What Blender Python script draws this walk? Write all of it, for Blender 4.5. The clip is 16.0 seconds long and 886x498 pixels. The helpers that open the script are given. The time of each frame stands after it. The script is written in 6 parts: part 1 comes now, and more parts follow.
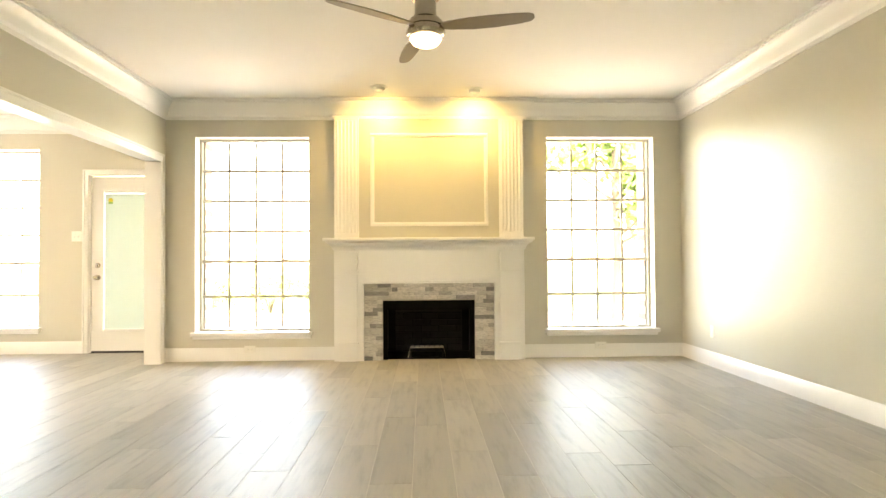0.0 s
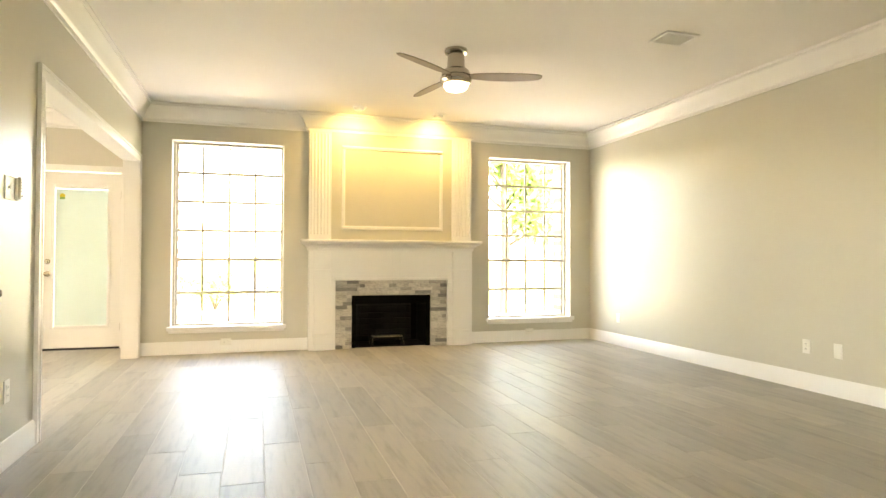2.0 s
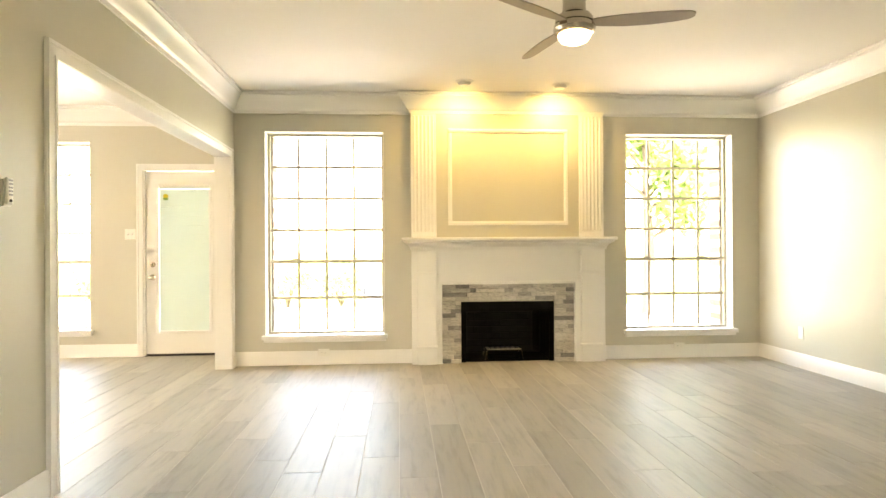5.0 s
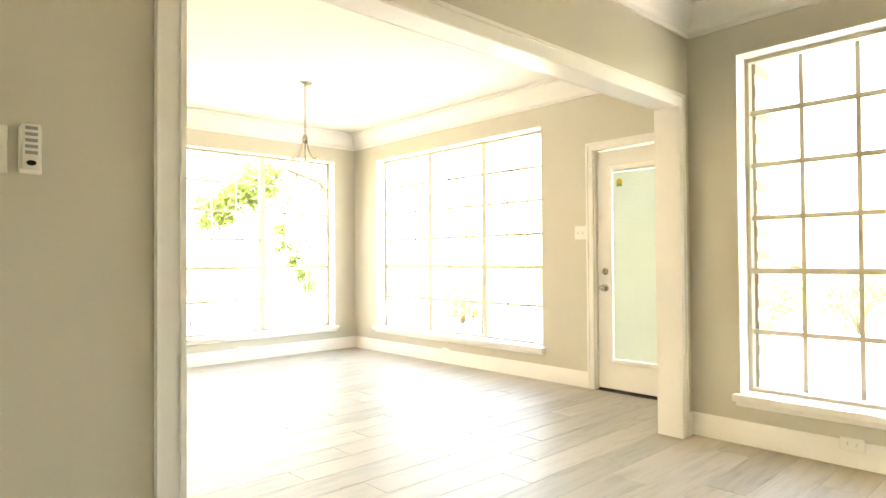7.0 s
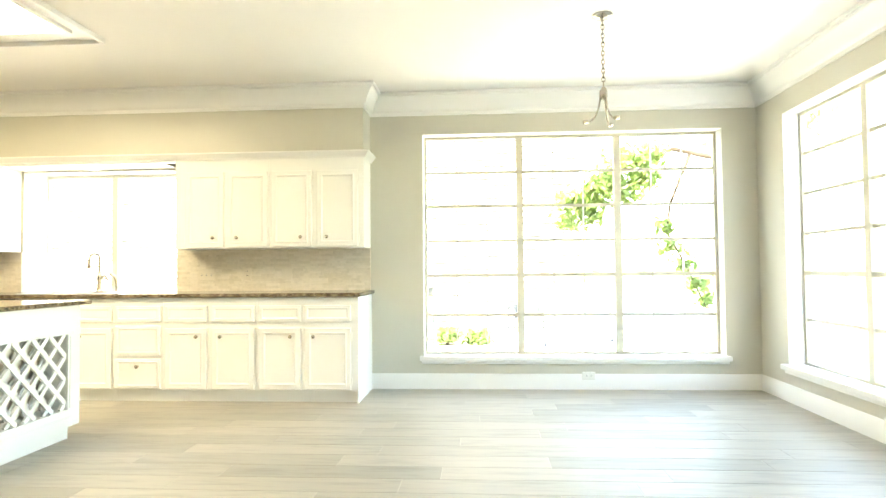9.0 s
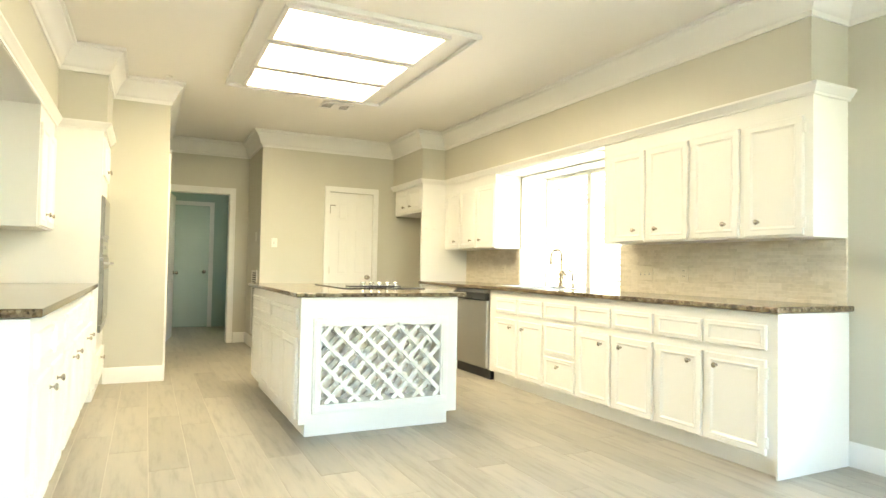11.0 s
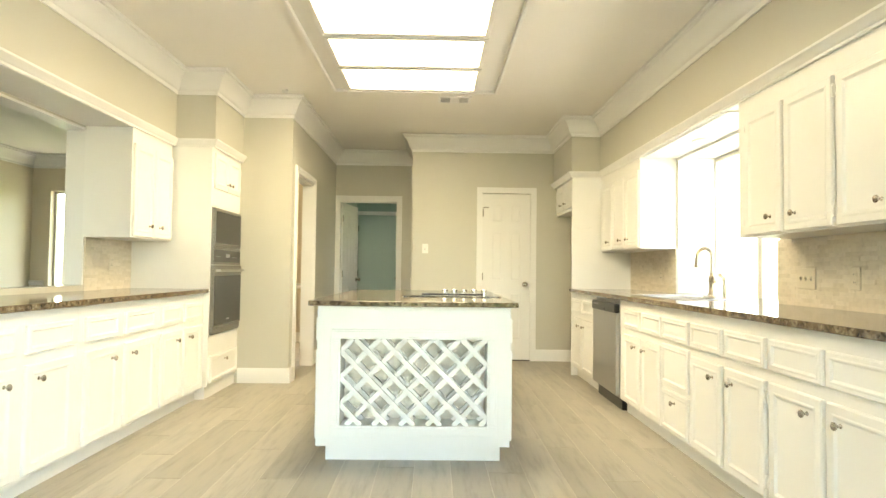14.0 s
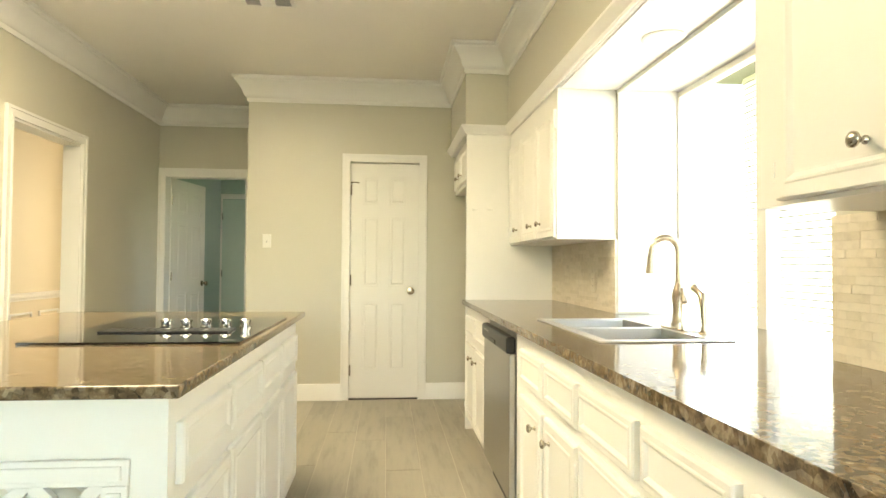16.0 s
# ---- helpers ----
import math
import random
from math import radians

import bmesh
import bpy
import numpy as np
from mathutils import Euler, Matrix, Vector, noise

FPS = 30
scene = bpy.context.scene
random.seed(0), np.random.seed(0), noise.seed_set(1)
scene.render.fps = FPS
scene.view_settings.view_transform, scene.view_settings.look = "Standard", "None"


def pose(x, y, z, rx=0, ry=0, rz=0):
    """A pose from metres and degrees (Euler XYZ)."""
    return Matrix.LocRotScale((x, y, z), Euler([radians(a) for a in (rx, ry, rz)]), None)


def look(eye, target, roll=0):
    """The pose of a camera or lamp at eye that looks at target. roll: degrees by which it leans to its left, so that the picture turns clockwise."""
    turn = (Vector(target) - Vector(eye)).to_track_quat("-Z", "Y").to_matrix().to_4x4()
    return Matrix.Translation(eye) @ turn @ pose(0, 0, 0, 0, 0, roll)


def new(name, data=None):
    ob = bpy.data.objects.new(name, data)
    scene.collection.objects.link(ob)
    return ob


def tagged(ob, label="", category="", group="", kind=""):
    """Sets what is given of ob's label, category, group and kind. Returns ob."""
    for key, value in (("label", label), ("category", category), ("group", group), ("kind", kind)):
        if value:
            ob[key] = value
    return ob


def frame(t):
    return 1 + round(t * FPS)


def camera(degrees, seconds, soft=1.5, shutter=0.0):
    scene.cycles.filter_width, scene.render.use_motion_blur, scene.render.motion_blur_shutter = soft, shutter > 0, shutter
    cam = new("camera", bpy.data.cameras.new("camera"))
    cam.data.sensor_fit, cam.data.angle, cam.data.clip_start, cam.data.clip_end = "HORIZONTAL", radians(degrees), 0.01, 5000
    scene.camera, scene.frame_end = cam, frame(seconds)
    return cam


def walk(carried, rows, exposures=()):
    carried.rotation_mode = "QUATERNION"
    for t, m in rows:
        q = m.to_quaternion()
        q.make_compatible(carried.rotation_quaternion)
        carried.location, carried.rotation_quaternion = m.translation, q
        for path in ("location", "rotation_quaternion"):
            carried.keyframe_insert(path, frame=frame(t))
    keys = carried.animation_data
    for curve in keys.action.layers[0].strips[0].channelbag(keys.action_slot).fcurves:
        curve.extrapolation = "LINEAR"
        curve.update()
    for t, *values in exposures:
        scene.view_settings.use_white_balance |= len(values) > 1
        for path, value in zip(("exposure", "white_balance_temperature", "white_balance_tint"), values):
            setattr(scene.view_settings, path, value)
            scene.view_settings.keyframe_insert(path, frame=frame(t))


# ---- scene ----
cam = camera(72.3, 16.0)
PATH = [
    (0, (0.427, 0.679, 1.018), (0.492, 2.678, 1.062), -0.4),
    (0.5, (-0.037, 0.433, 0.988), (0.188, 2.42, 1.041), -0.4),
    (1, (-0.433, 0.216, 1.021), (-0.1, 2.187, 1.077), -0.2),
    (1.5, (-0.809, 0.033, 1.052), (-0.329, 1.974, 1.094), 0.0),
    (2, (-1.081, -0.081, 1.044), (-0.491, 1.83, 1.08), 0.2),
    (2.5, (-1.268, -0.147, 1.023), (-0.547, 1.718, 1.065), -0.0),
    (3, (-1.309, -0.216, 1.035), (-0.589, 1.649, 1.075), -0.1),
    (3.2, (-1.32, -0.218, 1.032), (-0.601, 1.648, 1.07), -0.3),
    (5.3, (-0.56, 1.222, 1.155), (-0.657, 3.22, 1.158), -0.5),
    (5.5, (-0.539, 1.441, 1.141), (-0.823, 3.421, 1.148), -0.6),
    (6, (-0.395, 2.089, 1.134), (-1.173, 3.931, 1.149), -0.4),
    (6.5, (-0.401, 2.643, 1.16), (-1.619, 4.229, 1.172), -0.8),
    (7, (-0.485, 3.306, 1.126), (-1.953, 4.665, 1.159), -0.4),
    (7.5, (-0.653, 3.892, 1.135), (-2.295, 5.034, 1.173), -0.7),
    (8, (-0.83, 4.418, 1.131), (-2.632, 5.284, 1.17), -0.8),
    (8.5, (-1.12, 4.92, 1.115), (-3.078, 5.326, 1.163), -0.6),
    (9, (-1.423, 5.333, 1.101), (-3.418, 5.203, 1.167), -0.5),
    (9.5, (-1.842, 5.767, 1.095), (-3.698, 5.025, 1.166), 0.0),
    (10, (-2.303, 6.081, 1.107), (-3.88, 4.853, 1.175), 0.4),
    (10.2, (-2.53, 6.167, 1.115), (-3.975, 4.785, 1.178), 0.6),
    (12.3, (-4.429, 6.669, 1.038), (-4.586, 4.676, 1.115), 1.2),
    (12.5, (-4.54, 6.71, 1.04), (-4.635, 4.713, 1.117), 1.1),
    (13, (-4.707, 6.74, 1.054), (-4.744, 4.742, 1.128), 0.9),
    (13.5, (-4.796, 6.493, 1.078), (-4.824, 4.494, 1.149), 0.8),
    (14, (-4.924, 6.093, 1.093), (-4.953, 4.094, 1.162), 0.7),
    (14.5, (-5.109, 5.565, 1.123), (-5.137, 3.567, 1.189), 0.9),
    (15, (-5.354, 5.0, 1.146), (-5.447, 3.003, 1.206), 1.0),
    (15.5, (-5.58, 4.451, 1.172), (-5.74, 2.458, 1.226), 0.7),
    (16, (-5.822, 3.958, 1.162), (-6.008, 1.967, 1.213), 0.4),
]
EXPOSURES = [(0, 5.02, 9900, 18), (3.2, 4.98, 10300, 18), (6, 4.95, 10200, 18), (7, 4.82, 10000, 15), (8, 4.63, 8800, 11), (9.5, 4.48, 7900, 4), (12.5, 4.3, 8150, 6), (16, 4.14, 8200, 5.5)]
walk(cam, [(t, look(eye, target, roll)) for t, eye, target, roll in PATH], EXPOSURES)

# ---- daylight and dining room fill ----
world = bpy.data.worlds.new("sky")
scene.world = world
world.use_nodes = True
wn = world.node_tree.nodes
sky = wn.new("ShaderNodeTexSky")
sky.sky_type, sky.sun_disc = "NISHITA", False
SUN_UP, SUN_ROUND = 58, 150
sky.sun_elevation, sky.sun_rotation = radians(SUN_UP), radians(SUN_ROUND)
wn["Background"].inputs["Strength"].default_value = 0.15
world.node_tree.links.new(sky.outputs[0], wn["Background"].inputs["Color"])
sun = new("sun", bpy.data.lights.new("sun", "SUN"))
sun.data.energy, sun.data.angle, sun.data.color = 2.2, radians(0.5), (1.0, 0.95, 0.87)
sun.matrix_world = look((0, 0, 0), (-math.sin(radians(SUN_ROUND)) * math.cos(radians(SUN_UP)), -math.cos(radians(SUN_ROUND)) * math.cos(radians(SUN_UP)), -math.sin(radians(SUN_UP))))
# Unseen area lamp added to brighten the dining room.
dining_fill = new("dining_fill", bpy.data.lights.new("dining_fill", "AREA"))
dining_fill.data.shape, dining_fill.data.size, dining_fill.data.size_y = "RECTANGLE", 0.2, 1.8
dining_fill.data.energy, dining_fill.data.color = 1.7, (1.0, 0.93, 0.82)
dining_fill.matrix_world = look((-3.31, -3.05, 1.35), (-2.9, 0.0, 1.35))
CEILING_LIGHT, SPOT_WATTS, FAN_LIGHT = 1.2, 1.6, 0.45


# ---- materials ----
def mat_base(name):
    m = bpy.data.materials.new(name)
    m.use_nodes = True
    nt = m.node_tree
    return m, nt, nt.nodes["Principled BSDF"]


def node(nt, kind, **inputs):
    n = nt.nodes.new(kind)
    for k, v in inputs.items():
        n.inputs[k.replace("_", " ")].default_value = v
    return n


def ramp(nt, fac, stops):
    r = nt.nodes.new("ShaderNodeValToRGB")
    nt.links.new(fac, r.inputs[0])
    e = r.color_ramp.elements
    while len(e) < len(stops):
        e.new(0.5)
    for el, (p, c) in zip(e, stops):
        el.position, el.color = p, (*c, 1)
    return r.outputs[0]


def coords(nt, scale=(1, 1, 1)):
    c = nt.nodes.new("ShaderNodeTexCoord")
    mp = nt.nodes.new("ShaderNodeMapping")
    mp.inputs["Scale"].default_value = scale
    nt.links.new(c.outputs["Object"], mp.inputs[0])
    return mp.outputs[0]


def bump(nt, bsdf, height, strength, distance=0.002):
    b = node(nt, "ShaderNodeBump", Strength=strength, Distance=distance)
    nt.links.new(height, b.inputs["Height"])
    nt.links.new(b.outputs[0], bsdf.inputs["Normal"])


def painted(name, col, rough=0.5, vary=0.04, grain=90.0, relief=0.15):
    m, nt, b = mat_base(name)
    v = coords(nt)
    big = node(nt, "ShaderNodeTexNoise", Scale=1.3, Detail=4.0)
    fine = node(nt, "ShaderNodeTexNoise", Scale=grain, Detail=3.0)
    nt.links.new(v, big.inputs["Vector"])
    nt.links.new(v, fine.inputs["Vector"])
    lo = tuple(c * (1 - vary) for c in col)
    hi = tuple(min(1, c * (1 + vary)) for c in col)
    nt.links.new(ramp(nt, big.outputs[0], [(0.3, lo), (0.7, hi)]), b.inputs["Base Color"])
    rr = nt.nodes.new("ShaderNodeMapRange")
    rr.inputs["To Min"].default_value, rr.inputs["To Max"].default_value = rough - 0.06, rough + 0.06
    nt.links.new(big.outputs[0], rr.inputs[0])
    nt.links.new(rr.outputs[0], b.inputs["Roughness"])
    bump(nt, b, fine.outputs[0], relief)
    return m


def metal(name, col, rough=0.25, brushed=True):
    m, nt, b = mat_base(name)
    b.inputs["Metallic"].default_value = 1.0
    v = coords(nt, (4, 4, 180) if brushed else (30, 30, 30))
    n = node(nt, "ShaderNodeTexNoise", Scale=6.0, Detail=3.0)
    nt.links.new(v, n.inputs["Vector"])
    nt.links.new(ramp(nt, n.outputs[0], [(0.3, tuple(c * 0.88 for c in col)), (0.7, col)]), b.inputs["Base Color"])
    rr = nt.nodes.new("ShaderNodeMapRange")
    rr.inputs["To Min"].default_value, rr.inputs["To Max"].default_value = rough * 0.8, rough * 1.25
    nt.links.new(n.outputs[0], rr.inputs[0])
    nt.links.new(rr.outputs[0], b.inputs["Roughness"])
    return m


def piece_mat(name, stops, rough=0.6, grain_scale=(1, 1, 1), grain=8.0, mix=0.4, relief=0.3, dist=0.004, island=False):
    """Pieces that differ one from the next, with a grain of their own."""
    m, nt, b = mat_base(name)
    if island:
        rnd = nt.nodes.new("ShaderNodeNewGeometry").outputs["Random Per Island"]
    else:
        rnd = nt.nodes.new("ShaderNodeObjectInfo").outputs["Random"]
    c1 = ramp(nt, rnd, stops)
    geo = nt.nodes.new("ShaderNodeNewGeometry")
    mp = nt.nodes.new("ShaderNodeMapping")
    mp.inputs["Scale"].default_value = grain_scale
    nt.links.new(geo.outputs["Position"], mp.inputs[0])
    off = nt.nodes.new("ShaderNodeVectorMath")
    off.operation = "ADD"
    mul = nt.nodes.new("ShaderNodeMath")
    mul.operation = "MULTIPLY"
    mul.inputs[1].default_value = 37.0
    nt.links.new(rnd, mul.inputs[0])
    nt.links.new(mp.outputs[0], off.inputs[0])
    nt.links.new(mul.outputs[0], off.inputs[1])
    n = node(nt, "ShaderNodeTexNoise", Scale=grain, Detail=6.0, Roughness=0.62)
    nt.links.new(off.outputs[0], n.inputs["Vector"])
    g = ramp(nt, n.outputs[0], [(0.28, (0.55, 0.53, 0.5)), (0.5, (0.95, 0.95, 0.95)), (0.75, (1.12, 1.1, 1.06))])
    mx = nt.nodes.new("ShaderNodeMix")
    mx.data_type, mx.blend_type = "RGBA", "MULTIPLY"
    mx.inputs[0].default_value = mix
    nt.links.new(c1, mx.inputs[6])
    nt.links.new(g, mx.inputs[7])
    nt.links.new(mx.outputs[2], b.inputs["Base Color"])
    rr = nt.nodes.new("ShaderNodeMapRange")
    rr.inputs["To Min"].default_value, rr.inputs["To Max"].default_value = rough - 0.08, rough + 0.1
    nt.links.new(n.outputs[0], rr.inputs[0])
    nt.links.new(rr.outputs[0], b.inputs["Roughness"])
    bump(nt, b, n.outputs[0], relief, dist)
    return m


def plain(name, col, rough=0.5, metallic=0.0, emit=0.0, emit_col=None):
    m, nt, b = mat_base(name)
    b.inputs["Base Color"].default_value = (*col, 1)
    b.inputs["Roughness"].default_value = rough
    b.inputs["Metallic"].default_value = metallic
    if emit:
        b.inputs["Emission Color"].default_value = (*(emit_col or col), 1)
        b.inputs["Emission Strength"].default_value = emit
    return m


def glass_mat(name, tint=(1, 1, 1)):
    m = bpy.data.materials.new(name)
    m.use_nodes = True
    nt = m.node_tree
    nt.nodes.remove(nt.nodes["Principled BSDF"])
    tr = nt.nodes.new("ShaderNodeBsdfTransparent")
    tr.inputs[0].default_value = (*tint, 1)
    gl = nt.nodes.new("ShaderNodeBsdfGlossy")
    gl.inputs["Roughness"].default_value = 0.02
    lw = nt.nodes.new("ShaderNodeLayerWeight")
    fr = nt.nodes.new("ShaderNodeMath")
    fr.operation = "POWER"
    fr.inputs[1].default_value = 5.0
    nt.links.new(lw.outputs["Facing"], fr.inputs[0])
    mx = nt.nodes.new("ShaderNodeMixShader")
    nt.links.new(fr.outputs[0], mx.inputs[0])
    nt.links.new(tr.outputs[0], mx.inputs[1])
    nt.links.new(gl.outputs[0], mx.inputs[2])
    nt.links.new(mx.outputs[0], nt.nodes["Material Output"].inputs[0])
    return m


def granite_mat():
    m, nt, b = mat_base("granite")
    v = coords(nt)
    warp = node(nt, "ShaderNodeTexNoise", Scale=9.0, Detail=3.0)
    nt.links.new(v, warp.inputs["Vector"])
    add = nt.nodes.new("ShaderNodeMix")
    add.data_type = "VECTOR"
    add.inputs[0].default_value = 0.04
    nt.links.new(v, add.inputs[4])
    nt.links.new(warp.outputs["Color"], add.inputs[5])
    vo = node(nt, "ShaderNodeTexVoronoi", Scale=85.0)
    nt.links.new(add.outputs[1], vo.inputs["Vector"])
    n = node(nt, "ShaderNodeTexNoise", Scale=27.0, Detail=8.0, Roughness=0.72)
    nt.links.new(add.outputs[1], n.inputs["Vector"])
    c1 = ramp(nt, n.outputs[0], [(0.36, (0.008, 0.007, 0.005)), (0.45, (0.05, 0.035, 0.02)), (0.54, (0.17, 0.125, 0.07)), (0.66, (0.36, 0.3, 0.2))])
    c2 = ramp(nt, vo.outputs["Color"], [(0.15, (0.02, 0.015, 0.012)), (0.5, (0.17, 0.11, 0.06)), (0.9, (0.46, 0.38, 0.29))])
    mx = nt.nodes.new("ShaderNodeMix")
    mx.data_type = "RGBA"
    mx.inputs[0].default_value = 0.42
    nt.links.new(c1, mx.inputs[6])
    nt.links.new(c2, mx.inputs[7])
    nt.links.new(mx.outputs[2], b.inputs["Base Color"])
    b.inputs["Roughness"].default_value = 0.09
    b.inputs["Specular IOR Level"].default_value = 0.4
    return m


def leaf_mat(name, a, c):
    m, nt, b = mat_base(name)
    rnd = nt.nodes.new("ShaderNodeNewGeometry").outputs["Random Per Island"]
    nt.links.new(ramp(nt, rnd, [(0.0, a), (1.0, c)]), b.inputs["Base Color"])
    b.inputs["Roughness"].default_value = 0.55
    tl = nt.nodes.new("ShaderNodeBsdfTranslucent")
    tl.inputs[0].default_value = (c[0] * 1.6, c[1] * 1.5, c[2], 1)
    mx = nt.nodes.new("ShaderNodeMixShader")
    mx.inputs[0].default_value = 0.35
    nt.links.new(b.outputs[0], mx.inputs[1])
    nt.links.new(tl.outputs[0], mx.inputs[2])
    nt.links.new(mx.outputs[0], nt.nodes["Material Output"].inputs[0])
    return m


WALL = painted("greige wall paint", (0.55, 0.53, 0.45), 0.38, 0.02, 160, 0.12)
WALL.node_tree.nodes["Principled BSDF"].inputs["Specular IOR Level"].default_value = 0.65
BLUE_WALL = painted("blue grey wall paint", (0.33, 0.42, 0.38), 0.6, 0.02, 160, 0.12)
# Pale blue-green: the room's cool light put into the door colour.
COOL_TINT = painted("door paint tinted by cool light", (0.5, 0.6, 0.55), 0.4, 0.02, 60, 0.06)
# Dining room tan; in the foyer it stands in for greige in shade.
TAN_WALL = painted("tan wall paint and shaded greige", (0.64, 0.57, 0.45), 0.6, 0.02, 160, 0.12)
CEIL = painted("flat ceiling paint", (0.83, 0.81, 0.76), 0.8, 0.015, 120, 0.25)
TRIM = painted("white trim paint", (0.8, 0.793, 0.765), 0.32, 0.015, 40, 0.04)
CAB = painted("white cabinet paint", (0.84, 0.833, 0.8), 0.34, 0.02, 55, 0.08)
DOORW = painted("white door paint", (0.78, 0.77, 0.74), 0.36, 0.015, 60, 0.06)
PLASTIC = plain("white plastic", (0.78, 0.77, 0.72), 0.35)
CREAM = plain("cream plastic", (0.68, 0.62, 0.51), 0.4)
GREY_PLASTIC = plain("grey plastic", (0.3, 0.3, 0.3), 0.4)
# Dark parts' own colour, and painted shade in gaps, slots and vents.
DARK = plain("dark gap", (0.02, 0.018, 0.016), 0.7)
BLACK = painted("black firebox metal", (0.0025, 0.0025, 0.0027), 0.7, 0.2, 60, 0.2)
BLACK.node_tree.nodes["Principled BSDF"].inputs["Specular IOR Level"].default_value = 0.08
BLACK_GLASS = plain("black glass", (0.008, 0.008, 0.009), 0.05)
BLACK_PLASTIC = plain("black plastic", (0.015, 0.015, 0.016), 0.35)
NICKEL = metal("brushed nickel", (0.48, 0.44, 0.38), 0.2)
SINK_STEEL = metal("bright sink steel", (0.85, 0.84, 0.82), 0.35)
STEEL = metal("stainless steel", (0.5, 0.49, 0.47), 0.3)
OVEN_STEEL = metal("dark stainless trim", (0.27, 0.26, 0.24), 0.28)
DARK_STEEL = metal("black stainless steel", (0.1, 0.098, 0.095), 0.3)
CHROME = metal("chrome", (0.75, 0.75, 0.75), 0.08, False)
FAUCET = metal("champagne nickel", (0.62, 0.53, 0.42), 0.24)
BLADE = painted("taupe fan blade", (0.24, 0.2, 0.15), 0.45, 0.06, 30, 0.05)
GRANITE = granite_mat()
GLASS = glass_mat("window glass")
ALU = painted("tan window frame", (0.56, 0.52, 0.42), 0.4, 0.05, 40, 0.05)
ALU_PALE = painted("pale window frame", (0.57, 0.53, 0.43), 0.4, 0.05, 40, 0.05)
PLANK_TONES = [(0.0, (0.355, 0.332, 0.277)), (0.35, (0.395, 0.37, 0.31)), (0.7, (0.42, 0.394, 0.332)), (1.0, (0.462, 0.433, 0.366))]
PLANK = piece_mat("wood look tile", PLANK_TONES, 0.45, (7, 0.8, 1), 3.0, 0.62, 0.1, 0.002)
PLANK_FAR = piece_mat("wood look tile beyond", PLANK_TONES, 0.45, (7, 0.8, 1), 3.0, 0.62, 0.1, 0.002, True)
for m in (PLANK, PLANK_FAR):
    m.node_tree.nodes["Principled BSDF"].inputs["Specular IOR Level"].default_value = 0.5
GROUT = painted("tile grout", (0.56, 0.53, 0.46), 0.85, 0.06, 200, 0.3)
SPLASH = piece_mat("split face travertine", [(0.0, (0.64, 0.58, 0.47)), (0.45, (0.69, 0.63, 0.52)), (1.0, (0.74, 0.68, 0.58))], 0.75, (1, 1, 1), 26.0, 0.3, 0.6, 0.004)
SPLASH_FAR = piece_mat("split face travertine beyond", [(0.0, (0.64, 0.58, 0.47)), (0.45, (0.69, 0.63, 0.52)), (1.0, (0.74, 0.68, 0.58))], 0.75, (1, 1, 1), 26.0, 0.3, 0.6, 0.004, island=True)
LEDGE = piece_mat("grey ledger stone", [(0.0, (0.2, 0.195, 0.19)), (0.18, (0.34, 0.325, 0.3)), (0.45, (0.52, 0.495, 0.45)), (1.0, (0.68, 0.65, 0.6))], 0.65, (5, 1, 20), 5.0, 1.0, 0.6, 0.004)
BRICK = piece_mat("red brown brick", [(0.0, (0.34, 0.2, 0.14)), (0.5, (0.42, 0.27, 0.19)), (1.0, (0.5, 0.36, 0.27))], 0.85, (1, 1, 1), 30.0, 0.5, 0.5, 0.004)
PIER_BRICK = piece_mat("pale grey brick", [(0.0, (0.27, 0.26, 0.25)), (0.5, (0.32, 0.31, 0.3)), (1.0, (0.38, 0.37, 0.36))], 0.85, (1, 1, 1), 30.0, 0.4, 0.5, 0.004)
FIRE_BRICK = piece_mat("near-black fire brick", [(0.0, (0.002, 0.002, 0.002)), (1.0, (0.008, 0.0075, 0.007))], 0.9, (1, 1, 1), 30.0, 0.5, 0.5, 0.004)
MORTAR = painted("mortar", (0.45, 0.42, 0.37), 0.9, 0.1, 120, 0.4)
BOARD = piece_mat("cream siding", [(0.0, (0.5, 0.46, 0.38)), (1.0, (0.58, 0.54, 0.46))], 0.6, (1, 1, 8), 6.0, 0.2, 0.1)
GRASS = painted("lawn", (0.12, 0.16, 0.05), 0.9, 0.35, 60, 0.8)
CONCRETE = painted("patio concrete", (0.6, 0.57, 0.52), 0.85, 0.1, 60, 0.4)
LEAF = leaf_mat("leaves", (0.09, 0.17, 0.06), (0.25, 0.35, 0.15))
BARK = painted("bark", (0.12, 0.09, 0.065), 0.9, 0.3, 40, 0.8)
ROOFING = painted("roof shingles", (0.16, 0.15, 0.14), 0.9, 0.2, 30, 0.6)
RACK_WOOD = painted("bare wood rack lining", (0.84, 0.79, 0.7), 0.6, 0.06, 25, 0.1)
# Near-black colour that draws the shadow lines between siding boards.
LAP_SHADE = painted("dark lap shadow backing", (0.04, 0.032, 0.026), 0.9, 0.1, 30, 0.2)
BLIND = painted("white blind", (0.63, 0.73, 0.66), 0.6, 0.02, 60, 0.05)
METAL_CHAIR = plain("grey blue patio metal", (0.08, 0.095, 0.105), 0.45, 0.3)
# Lighter than the dark grill itself, to imitate window glare.
GRILL_GREY = plain("grey metal paled by glare", (0.13, 0.14, 0.15), 0.5, 0.2)
YELLOW = plain("yellow sticker", (0.7, 0.55, 0.05), 0.5)
GREEN = plain("green sticker", (0.2, 0.35, 0.08), 0.5)
PANEL_LIGHT = plain("lit diffuser", (0.8, 0.8, 0.76), 0.5, 0, CEILING_LIGHT, (1.0, 0.885, 0.68))
